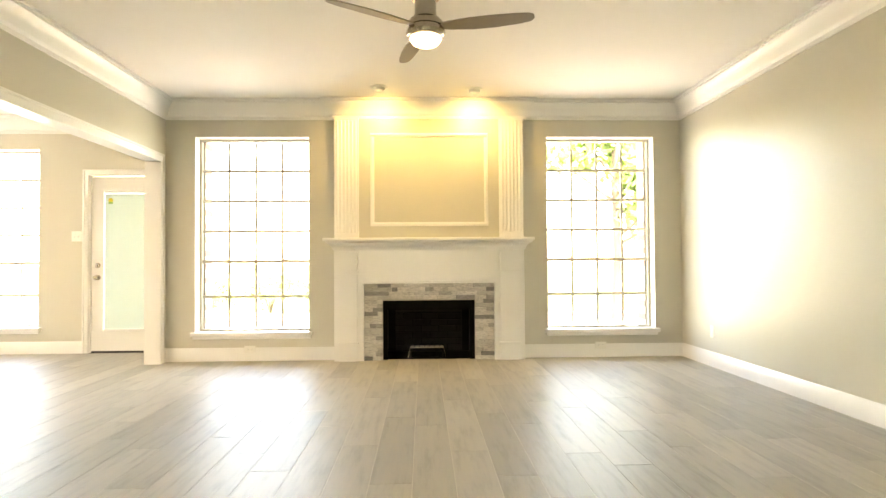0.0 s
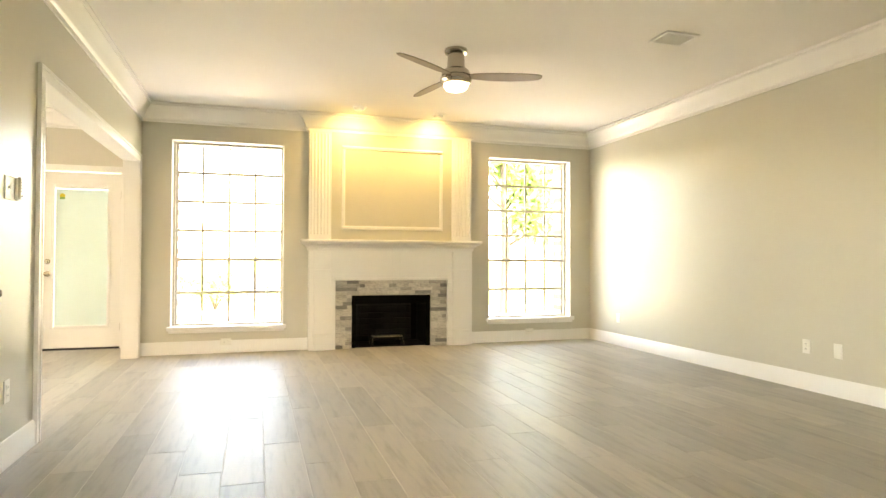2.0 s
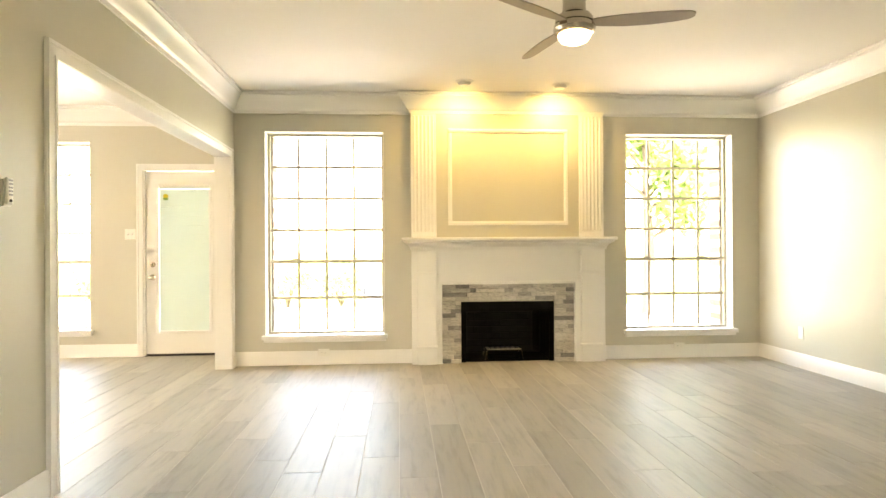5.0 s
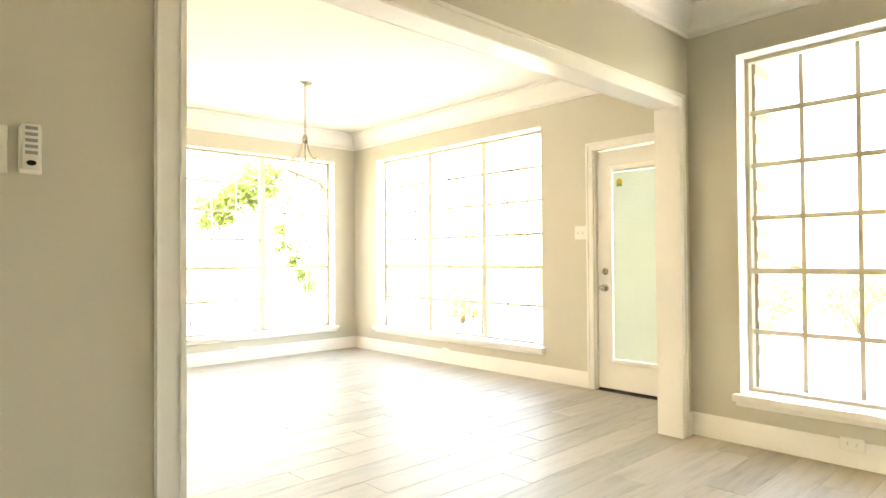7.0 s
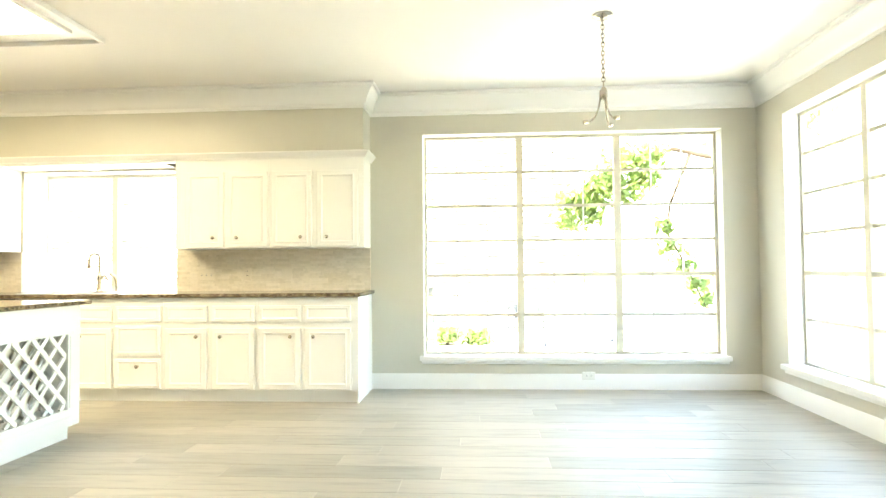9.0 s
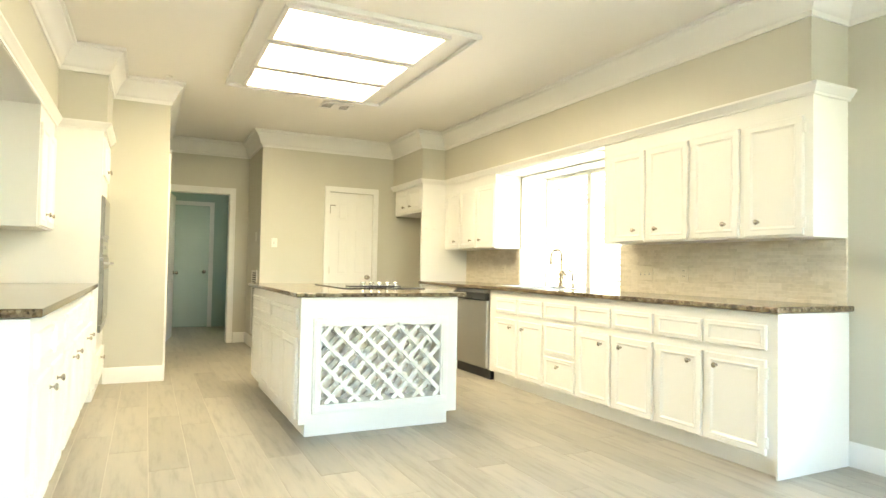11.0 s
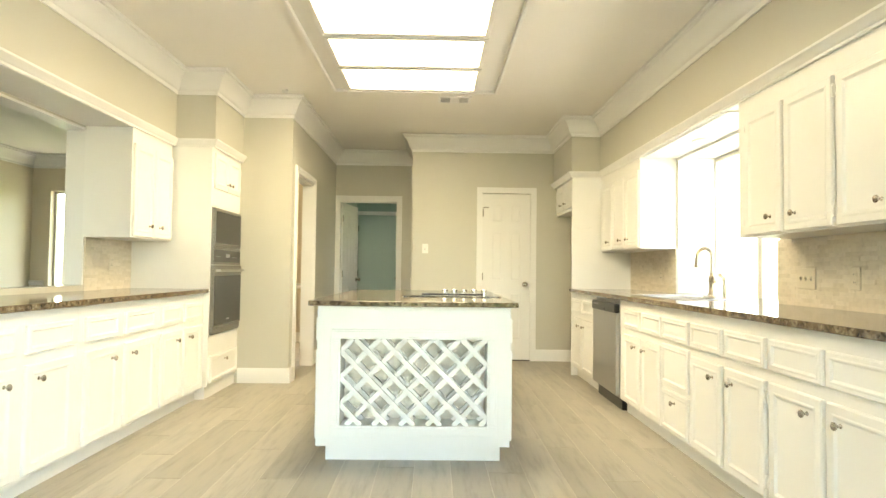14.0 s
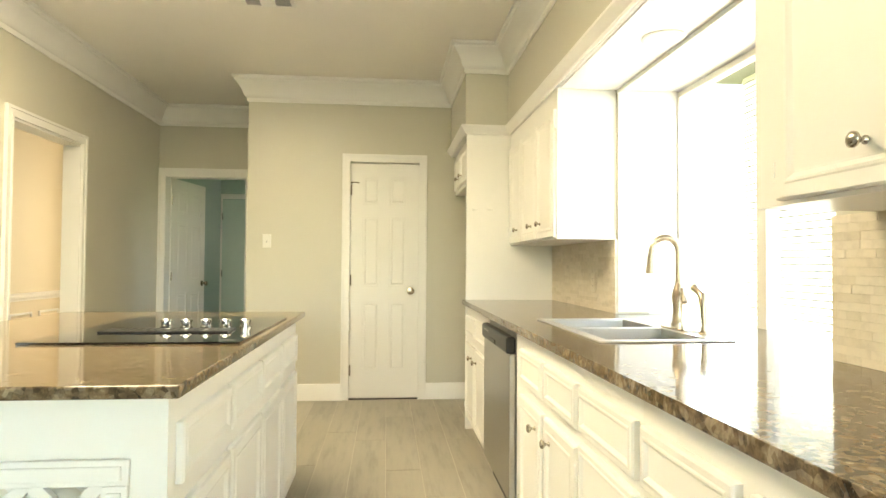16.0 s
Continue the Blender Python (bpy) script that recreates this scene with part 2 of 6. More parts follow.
FAN_GLOW = plain("lit fan glass", (0.8, 0.75, 0.6), 0.5, 0, FAN_LIGHT, (1.0, 0.85, 0.55))
BULB = plain("lit bulb", (0.9, 0.8, 0.6), 0.5, 0, 0.12, (1.0, 0.8, 0.42))


# ---- mesh helpers ----
def mesh_ob(name, bm, material, parent=None, smooth=False):
    me = bpy.data.meshes.new(name)
    bmesh.ops.recalc_face_normals(bm, faces=bm.faces[:])
    bm.to_mesh(me)
    bm.free()
    me.materials.append(material)
    if smooth:
        me.shade_smooth()
        me.set_sharp_from_angle(angle=radians(35))
    ob = new(name, me)
    ob.parent = parent
    return ob


def part(name, bm, material, parent, label="", smooth=False):
    return tagged(mesh_ob(name, bm, material, parent, smooth), label)


def thing(name, m, label, category, group="", kind=""):
    ob = new(name)
    ob.empty_display_size = 0.1
    ob.matrix_world = m
    return tagged(ob, label, category, group, kind)


def structure(name, bm, material, label, category, smooth=False):
    return tagged(mesh_ob(name, bm, material, None, smooth), label, category, kind="structure")


def box(bm, x0, x1, y0, y1, z0, z1, bevel=0.0, seg=2):
    v = [bm.verts.new((x, y, z)) for x in (x0, x1) for y in (y0, y1) for z in (z0, z1)]
    f = [bm.faces.new([v[i] for i in q]) for q in ((0, 1, 3, 2), (4, 6, 7, 5), (0, 4, 5, 1), (2, 3, 7, 6), (0, 2, 6, 4), (1, 5, 7, 3))]
    if bevel:
        edges = list({e for q in f for e in q.edges})
        bmesh.ops.bevel(bm, geom=edges, offset=bevel, segments=seg, affect="EDGES", profile=0.5)
    return bm


def boxes(*rows, bevel=0.0):
    bm = bmesh.new()
    for r in rows:
        box(bm, *r, bevel=bevel)
    return bm


def one_box(x0, x1, y0, y1, z0, z1, bevel=0.0):
    return box(bmesh.new(), x0, x1, y0, y1, z0, z1, bevel)


def rings(bm, x0, x1, z0, z1, steps):
    """Nested rectangles in the xz plane: steps of (inset, y); closed at the last, open at the first."""
    last = None
    for inset, y in steps:
        r = [bm.verts.new(p) for p in ((x0 + inset, y, z0 + inset), (x1 - inset, y, z0 + inset), (x1 - inset, y, z1 - inset), (x0 + inset, y, z1 - inset))]
        if last:
            for i in range(4):
                bm.faces.new((last[i], last[(i + 1) % 4], r[(i + 1) % 4], r[i]))
        last = r
    bm.faces.new(last)
    return bm


def lathe(bm, profile, m=None, seg=20):
    """Turns (radius, height) about z, then places it by m."""
    m = m or Matrix()
    prev = None
    for r, h in profile:
        if r < 1e-5:
            cur = [bm.verts.new(m @ Vector((0, 0, h)))]
        else:
            cur = [bm.verts.new(m @ Vector((r * math.cos(2 * math.pi * k / seg), r * math.sin(2 * math.pi * k / seg), h))) for k in range(seg)]
        if prev:
            for k in range(seg):
                a, b = prev[k % len(prev)], prev[(k + 1) % len(prev)]
                c, d = cur[(k + 1) % len(cur)], cur[k % len(cur)]
                q = []
                for w in (a, b, c, d):
                    if w not in q:
                        q.append(w)
                if len(q) > 2:
                    bm.faces.new(q)
        elif len(cur) > 1:
            bm.faces.new(cur[::-1])
        prev = cur
    if len(prev) > 1:
        bm.faces.new(prev)
    return bm


def tube(bm, pts, r, seg=10):
    """A round bar along points; r a number or one for each point."""
    pts = [Vector(p) for p in pts]
    rs = r if isinstance(r, (list, tuple)) else [r] * len(pts)
    prev, up = None, Vector((0.3, 0.2, 1)).normalized()
    for i, p in enumerate(pts):
        d = (pts[min(i + 1, len(pts) - 1)] - pts[max(i - 1, 0)]).normalized()
        a = d.cross(up)
        if a.length < 0.05:
            a = d.cross(Vector((1, 0, 0)))
        a.normalize()
        b = d.cross(a)
        cur = [bm.verts.new(p + rs[i] * (a * math.cos(2 * math.pi * k / seg) + b * math.sin(2 * math.pi * k / seg))) for k in range(seg)]
        if prev:
            for k in range(seg):
                bm.faces.new((prev[k], prev[(k + 1) % seg], cur[(k + 1) % seg], cur[k]))
        else:
            bm.faces.new(cur[::-1])
        prev = cur
    bm.faces.new(prev)
    return bm


def sweep(bm, path, profile):
    """A moulding: profile of (out, z) carried along a plan path with mitred corners; out is to the path's left."""
    pts = [Vector(p) for p in path]
    dirs = [(b - a).normalized() for a, b in zip(pts, pts[1:])]
    prev = None
    for i, p in enumerate(pts):
        d0, d1 = dirs[max(i - 1, 0)], dirs[min(i, len(dirs) - 1)]
        n0, n1 = Vector((-d0.y, d0.x)), Vector((-d1.y, d1.x))
        n = (n0 + n1).normalized()
        n /= max(0.3, n.dot(n0))
        cur = [bm.verts.new((p.x + n.x * o, p.y + n.y * o, z)) for o, z in profile]
        if prev:
            for k in range(len(profile)):
                j = (k + 1) % len(profile)
                bm.faces.new((prev[k], prev[j], cur[j], cur[k]))
        else:
            bm.faces.new(cur)
        prev = cur
    bm.faces.new(prev[::-1])
    return bm


def wall(name, axis, c0, c1, a0, a1, z0, z1, holes, material, label):
    """A wall along y (axis "x") or x (axis "y") from c0 to c1 thick, with openings (a, b, low, high) right through it."""
    us = sorted({a0, a1, *[h[0] for h in holes], *[h[1] for h in holes]})
    us = [u for u in us if a0 <= u <= a1]
    zs = sorted({z0, z1, *[min(max(h[2], z0), z1) for h in holes], *[min(max(h[3], z0), z1) for h in holes]})
    solid = {}
    for i in range(len(us) - 1):
        for j in range(len(zs) - 1):
            u, z = (us[i] + us[i + 1]) / 2, (zs[j] + zs[j + 1]) / 2
            solid[i, j] = not any(h[0] < u < h[1] and h[2] < z < h[3] for h in holes)
    bm = bmesh.new()
    cache = {}

    def vert(c, u, z):
        if (c, u, z) not in cache:
            cache[c, u, z] = bm.verts.new((c, u, z) if axis == "x" else (u, c, z))
        return cache[c, u, z]

    for (i, j), s in solid.items():
        if not s:
            continue
        ua, ub, za, zb = us[i], us[i + 1], zs[j], zs[j + 1]
        for c in (c0, c1):
            bm.faces.new((vert(c, ua, za), vert(c, ub, za), vert(c, ub, zb), vert(c, ua, zb)))
        for (di, dj), (p, q) in {(-1, 0): ((ua, za), (ua, zb)), (1, 0): ((ub, za), (ub, zb)), (0, -1): ((ua, za), (ub, za)), (0, 1): ((ua, zb), (ub, zb))}.items():
            if not solid.get((i + di, j + dj), False):
                bm.faces.new((vert(c0, *p), vert(c0, *q), vert(c1, *q), vert(c1, *p)))
    return structure(name, bm, material, label, "wall")


def piece(name, mesh, parent, loc, scale=(1, 1, 1)):
    ob = new(name, mesh)
    ob.parent = parent
    ob.location, ob.scale = loc, scale
    return ob


def brick_mesh(name, sx, sy, sz, bevel, face, material):
    """A block sx by sy by sz whose face towards `face` is chamfered; its origin is the middle of its back."""
    me = bpy.data.meshes.new(name)
    b = bevel
    turn = {"+z": Matrix(), "+x": Matrix.Rotation(radians(90), 4, "Y"), "-x": Matrix.Rotation(radians(-90), 4, "Y"), "-y": Matrix.Rotation(radians(90), 4, "X"), "+y": Matrix.Rotation(radians(-90), 4, "X")}[face]
    u, v, h = {"+z": (sx, sy, sz), "+x": (sz, sy, sx), "-x": (sz, sy, sx), "-y": (sx, sz, sy), "+y": (sx, sz, sy)}[face]
    u, v = u / 2, v / 2
    p = [(-u, -v, 0), (u, -v, 0), (u, v, 0), (-u, v, 0), (-u, -v, h - b), (u, -v, h - b), (u, v, h - b), (-u, v, h - b), (-u + b, -v + b, h), (u - b, -v + b, h), (u - b, v - b, h), (-u + b, v - b, h)]
    f = [(3, 2, 1, 0), (0, 1, 5, 4), (1, 2, 6, 5), (2, 3, 7, 6), (3, 0, 4, 7), (4, 5, 9, 8), (5, 6, 10, 9), (6, 7, 11, 10), (7, 4, 8, 11), (8, 9, 10, 11)]
    me.from_pydata([tuple(turn @ Vector(q)) for q in p], [], f)
    me.materials.append(material)
    return me


# ---- plan ----
H = 2.74                      # ceiling
LW, LE, LN, LS = -2.27, 3.205, 7.12, -3.0     # living room
KW, KN = -7.03, 7.81          # kitchen and breakfast nook
KE = -2.40                    # kitchen side of the wall to the living room
DOOR_H = 2.04

# openings
LIVING_WIN = [(-1.97, -0.775, 0.25, 2.36), (1.75, 2.915, 0.25, 2.36)]
NORTH_WIN = (-6.56, -3.995, 0.25, 2.36)
WEST_WIN = (4.78, 7.505, 0.25, 2.36)
SINK_WIN = (0.88, 2.43, 0.872, 2.09)
PASS = (1.70, 2.95, 0.95, 2.08)
BACK_DOOR = (-3.43, -2.58, 0.0, DOOR_H + 0.01)

wall_north = wall("wall_north", "y", LN, LN + 0.17, LW - 0.11, LE + 0.2, -0.1, H + 0.1, LIVING_WIN + [(-0.02, 0.98, -0.2, 0.62)], WALL, "greige painted living room wall around the fireplace")
wall_east = wall("wall_east", "x", LE, LE + 0.2, LS, LN, -0.1, H + 0.1, [], WALL, "plain greige painted living room side wall")
# Front and foyer walls: tan puts the shade on greige into the colour.
# The narrow second opening is added, out of view, for the dining fill lamp.
wall_south = wall("wall_south", "y", LS - 0.2, LS, -3.55, LE + 0.2, -0.1, H + 0.1, [(-0.2, 0.8, 0.25, 2.2), (-3.42, -3.2, 0.4, 2.3)], TAN_WALL, "front wall with a bright window, tan standing in for shade")
wall_foyer = wall("wall_foyer", "x", 1.07, 1.19, LS, -1.9, -0.1, H + 0.1, [], TAN_WALL, "foyer wall with a switch, tan standing in for shade")
wall_living_south = wall("wall_living_south", "y", -2.02, -1.9, 1.19, LE, -0.1, H + 0.1, [], WALL, "plain greige living room wall")
wall_divider = wall("wall_divider", "x", KE, LW, 0.27, LN, -0.1, H + 0.1, [PASS, (3.94, 6.965, -0.2, 2.083)], WALL, "greige wall with a wide cased opening and a pass-through")
wall_divider_south = wall("wall_divider_south", "x", KE, LW, LS, 0.27, -0.1, H + 0.1, [], WALL, "greige painted wall")
wall_nook_east = wall("wall_nook_east", "x", -2.38, -2.2, LN + 0.17, KN, -0.1, H + 0.1, [], WALL, "greige painted wall beside the back door")
wall_nook_north = wall("wall_nook_north", "y", KN, KN + 0.17, KW - 0.17, -2.2, -0.1, H + 0.1, [NORTH_WIN, BACK_DOOR], WALL, "greige painted breakfast nook wall with window and door")
wall_west = wall("wall_west", "x", KW - 0.17, KW, -1.42, KN, -0.1, H + 0.1, [WEST_WIN, SINK_WIN], WALL, "greige painted kitchen wall with two windows")
wall_oven = wall("wall_oven", "y", 0.15, 0.27, -3.55, KE, -0.1, H + 0.1, [], WALL, "greige painted wall beside the oven tower")
wall_hall = wall("wall_hall", "x", -3.55, -3.43, -2.45, 0.15, -0.1, H + 0.1, [(-0.77, 0.07, -0.2, DOOR_H)], WALL, "greige hall wall with a cased doorway")
wall_hall_end = wall("wall_hall_end", "y", -2.45, -2.33, -4.74, -3.55, -0.1, H + 0.1, [(-4.40, -3.60, -0.2, DOOR_H)], WALL, "greige hall end wall with a doorway")
wall_hall_west = wall("wall_hall_west", "x", -4.74, -4.645, -2.33, -1.30, -0.1, H + 0.1, [], WALL, "greige painted hall wall")
wall_pantry = wall("wall_pantry", "y", -1.42, -1.30, KW, -4.74, -0.1, H + 0.1, [(-6.10, -5.51, -0.2, DOOR_H)], WALL, "greige wall with the pantry door")
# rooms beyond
# Same added opening, out of view, that lets the fill lamp in.
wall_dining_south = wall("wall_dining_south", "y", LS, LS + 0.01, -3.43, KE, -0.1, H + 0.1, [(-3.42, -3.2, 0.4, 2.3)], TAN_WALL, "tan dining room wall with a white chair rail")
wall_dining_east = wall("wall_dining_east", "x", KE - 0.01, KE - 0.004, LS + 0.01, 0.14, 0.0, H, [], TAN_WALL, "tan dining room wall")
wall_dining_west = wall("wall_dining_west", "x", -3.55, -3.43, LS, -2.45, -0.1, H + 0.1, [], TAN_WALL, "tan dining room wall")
wall_utility_south = wall("wall_utility_south", "y", -4.7, -4.6, -5.6, -3.55, -0.1, H + 0.1, [], BLUE_WALL, "blue grey utility room wall")
# Opening added out of view so that sky light brightens the utility room.
wall_utility_west = wall("wall_utility_west", "x", -5.6, -5.5, -4.6, -2.45, -0.1, H + 0.1, [(-3.95, -3.2, 1.0, 2.0)], BLUE_WALL, "blue grey utility room side wall")
wall_utility_east = wall("wall_utility_east", "x", -3.556, -3.552, -4.6, -2.45, 0.0, H, [], BLUE_WALL, "blue grey utility room side wall")
wall_utility_north = wall("wall_utility_north", "y", -2.50, -2.452, -5.5, -3.56, 0.0, H, [(-4.40, -3.60, -0.2, DOOR_H)], BLUE_WALL, "blue grey utility room wall around the doorway")
wall_pantry_back = wall("wall_pantry_back", "y", -2.45, -2.40, KW - 0.17, -4.74, -0.1, H + 0.1, [], WALL, "plain wall behind the pantry")

ceiling = structure("ceiling", one_box(KW - 0.3, LE + 0.2, -4.7, KN + 0.17, H, H + 0.12), CEIL, "off-white flat painted ceiling", "ceiling")
subfloor = structure("floor", one_box(KW - 0.2, LE + 0.2, -4.7, KN + 0.17, -0.15, -0.0014), GROUT, "grey-brown wood-look tile plank floor with light grout", "floor")

# soffits over the cabinets
soffit_west = structure("soffit_west", boxes((KW, -6.69, -0.33, 4.29, 2.132, H), (KW, -6.38, -1.30, -0.33, 2.132, H)), WALL, "greige painted soffit above the sink wall cabinets", "soffit")
soffit_east = structure("soffit_east", boxes((-2.75, KE, 1.02, 3.73, 2.13, H), (-3.08, KE, 0.27, 1.02, 2.13, H)), WALL, "greige painted soffit above the oven wall cabinets", "soffit")

# bump-out of the sink window
bay = structure("window_bay", boxes((-7.42, KW - 0.17, SINK_WIN[0] - 0.06, SINK_WIN[0], 0.8, 2.2), (-7.42, KW - 0.17, SINK_WIN[1], SINK_WIN[1] + 0.06, 0.8, 2.2), (-7.42, KW - 0.17, SINK_WIN[0], SINK_WIN[1], 2.09, 2.2), (-7.42, KW - 0.17, SINK_WIN[0], SINK_WIN[1], 0.8, 0.885)), TRIM, "white painted bump-out around the kitchen sink window", "window bay")
structure("trim_bay", boxes((KW - 0.17, KW - 0.002, SINK_WIN[0], SINK_WIN[0] + 0.004, 0.92, 2.086), (KW - 0.17, KW - 0.002, SINK_WIN[1] - 0.004, SINK_WIN[1], 0.92, 2.086), (KW - 0.17, -6.72, SINK_WIN[0] + 0.004, SINK_WIN[1] - 0.004, 2.086, 2.092)), TRIM, "white painted lining of the sink window recess", "trim")

# ---- mouldings ----
CROWN = [(0.0, H - 0.205), (0.012, H - 0.205), (0.014, H - 0.175), (0.028, H - 0.165), (0.036, H - 0.15), (0.05, H - 0.11), (0.075, H - 0.07), (0.098, H - 0.045), (0.1, H - 0.03), (0.118, H - 0.026), (0.12, H - 0.004), (0.0, H - 0.004)]
BASE = [(0.0, 0.0), (0.016, 0.0), (0.016, 0.11), (0.012, 0.118), (0.011, 0.13), (0.006, 0.14), (0.0, 0.14)]


def moulding(name, path, profile, label, category):
    return structure(name, sweep(bmesh.new(), path, profile), TRIM, label, category, True)


BREAST = 7.06
moulding("crown_living", [(LW, LS), (1.07, LS), (1.07, -1.9), (LE, -1.9), (LE, LN), (1.50, LN), (1.50, BREAST), (-0.51, BREAST), (-0.51, LN), (LW, LN), (LW, LS)], CROWN, "white crown moulding round the living room ceiling", "crown moulding")
moulding("crown_kitchen", [(KE, KN), (KW, KN), (KW, 4.29), (-6.69, 4.29), (-6.69, -0.33), (-6.38, -0.33), (-6.38, -1.30), (-4.645, -1.30), (-4.645, -2.33), (-3.55, -2.33), (-3.55, 0.27), (-3.08, 0.27), (-3.08, 1.02), (-2.75, 1.02), (-2.75, 3.73), (KE, 3.73), (KE, 7.80)], CROWN, "white crown moulding round the kitchen ceiling", "crown moulding")
moulding("baseboard_east", [(0.9, LS), (1.07, LS), (1.07, -1.9), (LE, -1.9), (LE, LN), (1.49, LN)], BASE, "white painted baseboard", "baseboard")
moulding("baseboard_hearth", [(-0.5, LN), (LW, LN), (LW, 7.05)], BASE, "white painted baseboard", "baseboard")
moulding("baseboard_west", [(LW, 3.87), (LW, LS)], BASE, "white painted baseboard", "baseboard")
moulding("baseboard_nook", [(-3.50, KN), (KW, KN), (KW, 4.30)], BASE, "white painted baseboard of the breakfast nook", "baseboard")
moulding("baseboard_hall", [(-3.55, 0.15), (-3.55, 0.27), (-3.07, 0.27)], BASE, "white painted baseboard", "baseboard")
moulding("baseboard_hall_end", [(-3.55, -2.33), (-3.55, -0.85)], BASE, "white painted baseboard", "baseboard")
moulding("baseboard_pantry", [(-5.44, -1.30), (-4.645, -1.30), (-4.645, -2.33), (-4.48, -2.33)], BASE, "white painted baseboard beside the pantry door", "baseboard")
moulding("baseboard_fridge", [(KW, -0.36), (KW, -1.30), (-6.17, -1.30)], BASE, "white painted baseboard of the fridge alcove", "baseboard")


def casing(name, axis, c, side, a0, a1, top, label, w=0.07, legs=(True, True)):
    """A stepped door casing round an opening on the face c of a wall; side is the way that it stands out."""
    bm = bmesh.new()
    for t, i0, i1 in ((0.013, 0.0, w), (0.019, 0.003, 0.018), (0.022, w - 0.02, w - 0.002)):
        lo, hi = sorted((c, c + side * t))
        rows = [(a0 - (i1 if legs[0] else 0), a1 + (i1 if legs[1] else 0), top + i0, top + i1)]
        if legs[0]:
            rows.append((a0 - i1, a0 - i0, 0, top + i0))
        if legs[1]:
            rows.append((a1 + i0, a1 + i1, 0, top + i0))
        for u0, u1, z0, z1 in rows:
            box(bm, *((lo, hi, u0, u1) if axis == "x" else (u0, u1, lo, hi)), z0, z1)
    return structure(name, bm, TRIM, label, "door casing")


casing("trim_opening", "x", LW, 1, 3.947, 6.958, 2.073, "white fluted casing round the wide opening", 0.085)
casing("trim_opening_nook", "x", KE, -1, 3.947, 6.958, 2.073, "white fluted casing round the wide opening", 0.085)
structure("trim_opening_jamb", boxes((KE + 0.001, LW - 0.001, 3.941, 3.948, 0, 2.082), (KE + 0.001, LW - 0.001, 6.957, 6.964, 0, 2.082), (KE + 0.001, LW - 0.001, 3.948, 6.957, 2.074, 2.082)), TRIM, "white painted lining of the wide opening", "trim")
casing("trim_back_door", "y", KN, -1, *BACK_DOOR[:2], DOOR_H + 0.01, "white casing round the back door")
casing("trim_pantry", "y", -1.30, 1, -6.10, -5.51, DOOR_H, "white casing round the pantry door")
casing("trim_utility", "y", -2.33, 1, -4.40, -3.62, DOOR_H, "white casing round the utility doorway")
casing("trim_dining", "x", -3.55, -1, -0.77, 0.07, DOOR_H, "white casing round the dining room doorway")
structure("trim_dining_jamb", boxes((-3.552, -3.428, -0.785, -0.765, 0, DOOR_H), (-3.552, -3.428, 0.065, 0.08, 0, DOOR_H), (-3.552, -3.428, -0.765, 0.065, DOOR_H - 0.015, DOOR_H + 0.003)), TRIM, "white doorway lining", "trim")
structure("trim_utility_jamb", boxes((-4.415, -4.395, -2.50, -2.328, 0, DOOR_H), (-3.62, -3.59, -2.50, -2.328, 0, DOOR_H), (-4.395, -3.62, -2.50, -2.328, DOOR_H - 0.015, DOOR_H + 0.003)), TRIM, "white doorway lining", "trim")
structure("trim_pass", boxes((KE - 0.005, LW + 0.005, PASS[0] - 0.004, PASS[0] + 0.012, 0.955, PASS[3]), (KE - 0.005, LW + 0.005, PASS[1] - 0.012, PASS[1] + 0.004, 0.955, PASS[3]), (KE - 0.005, LW + 0.005, PASS[0] + 0.012, PASS[1] - 0.012, PASS[3] - 0.012, PASS[3] + 0.004)), TRIM, "white painted lining of the pass-through", "trim")
# chair rail and picture-frame mouldings of the dining room
RAIL = [(0.0, 0.79), (0.01, 0.79), (0.014, 0.81), (0.03, 0.82), (0.034, 0.845), (0.01, 0.865), (0.0, 0.865)]
moulding("chair_rail_foyer", [(0.86, LS), (1.07, LS)], RAIL, "white painted chair rail beside the front window", "chair rail")
for name, path in (("east", [(KE - 0.01, LS + 0.01), (KE - 0.01, 0.14)]), ("south", [(-3.43, LS + 0.01), (KE - 0.01, LS + 0.01)])):
    moulding("chair_rail_" + name, path, RAIL, "white painted dining room chair rail", "chair rail")
    moulding("baseboard_dining_" + name, path, BASE, "white painted dining room baseboard", "baseboard")


def picture_frame(name, m, w, z0, z1):
    bm = bmesh.new()
    for q in ((0, w, z0, z0 + 0.022), (0, w, z1 - 0.022, z1), (0, 0.022, z0 + 0.022, z1 - 0.022), (w - 0.022, w, z0 + 0.022, z1 - 0.022)):
        box(bm, q[0], q[1], -0.014, -0.001, q[2], q[3], 0.004)
    structure(name, bm, TRIM, "white picture-frame moulding below the chair rail", "panel moulding").matrix_world = m


for k in range(6):
    picture_frame("trim_panel_east_%d" % (k + 1), pose(KE - 0.01, LS + 0.62 + k * 0.48, 0, 0, 0, -90), 0.36, 0.24, 0.68)
for k in range(2):
    picture_frame("trim_panel_south_%d" % (k + 1), pose(-2.52 - k * 0.46, LS + 0.01, 0, 0, 0, 180), 0.36, 0.24, 0.68)


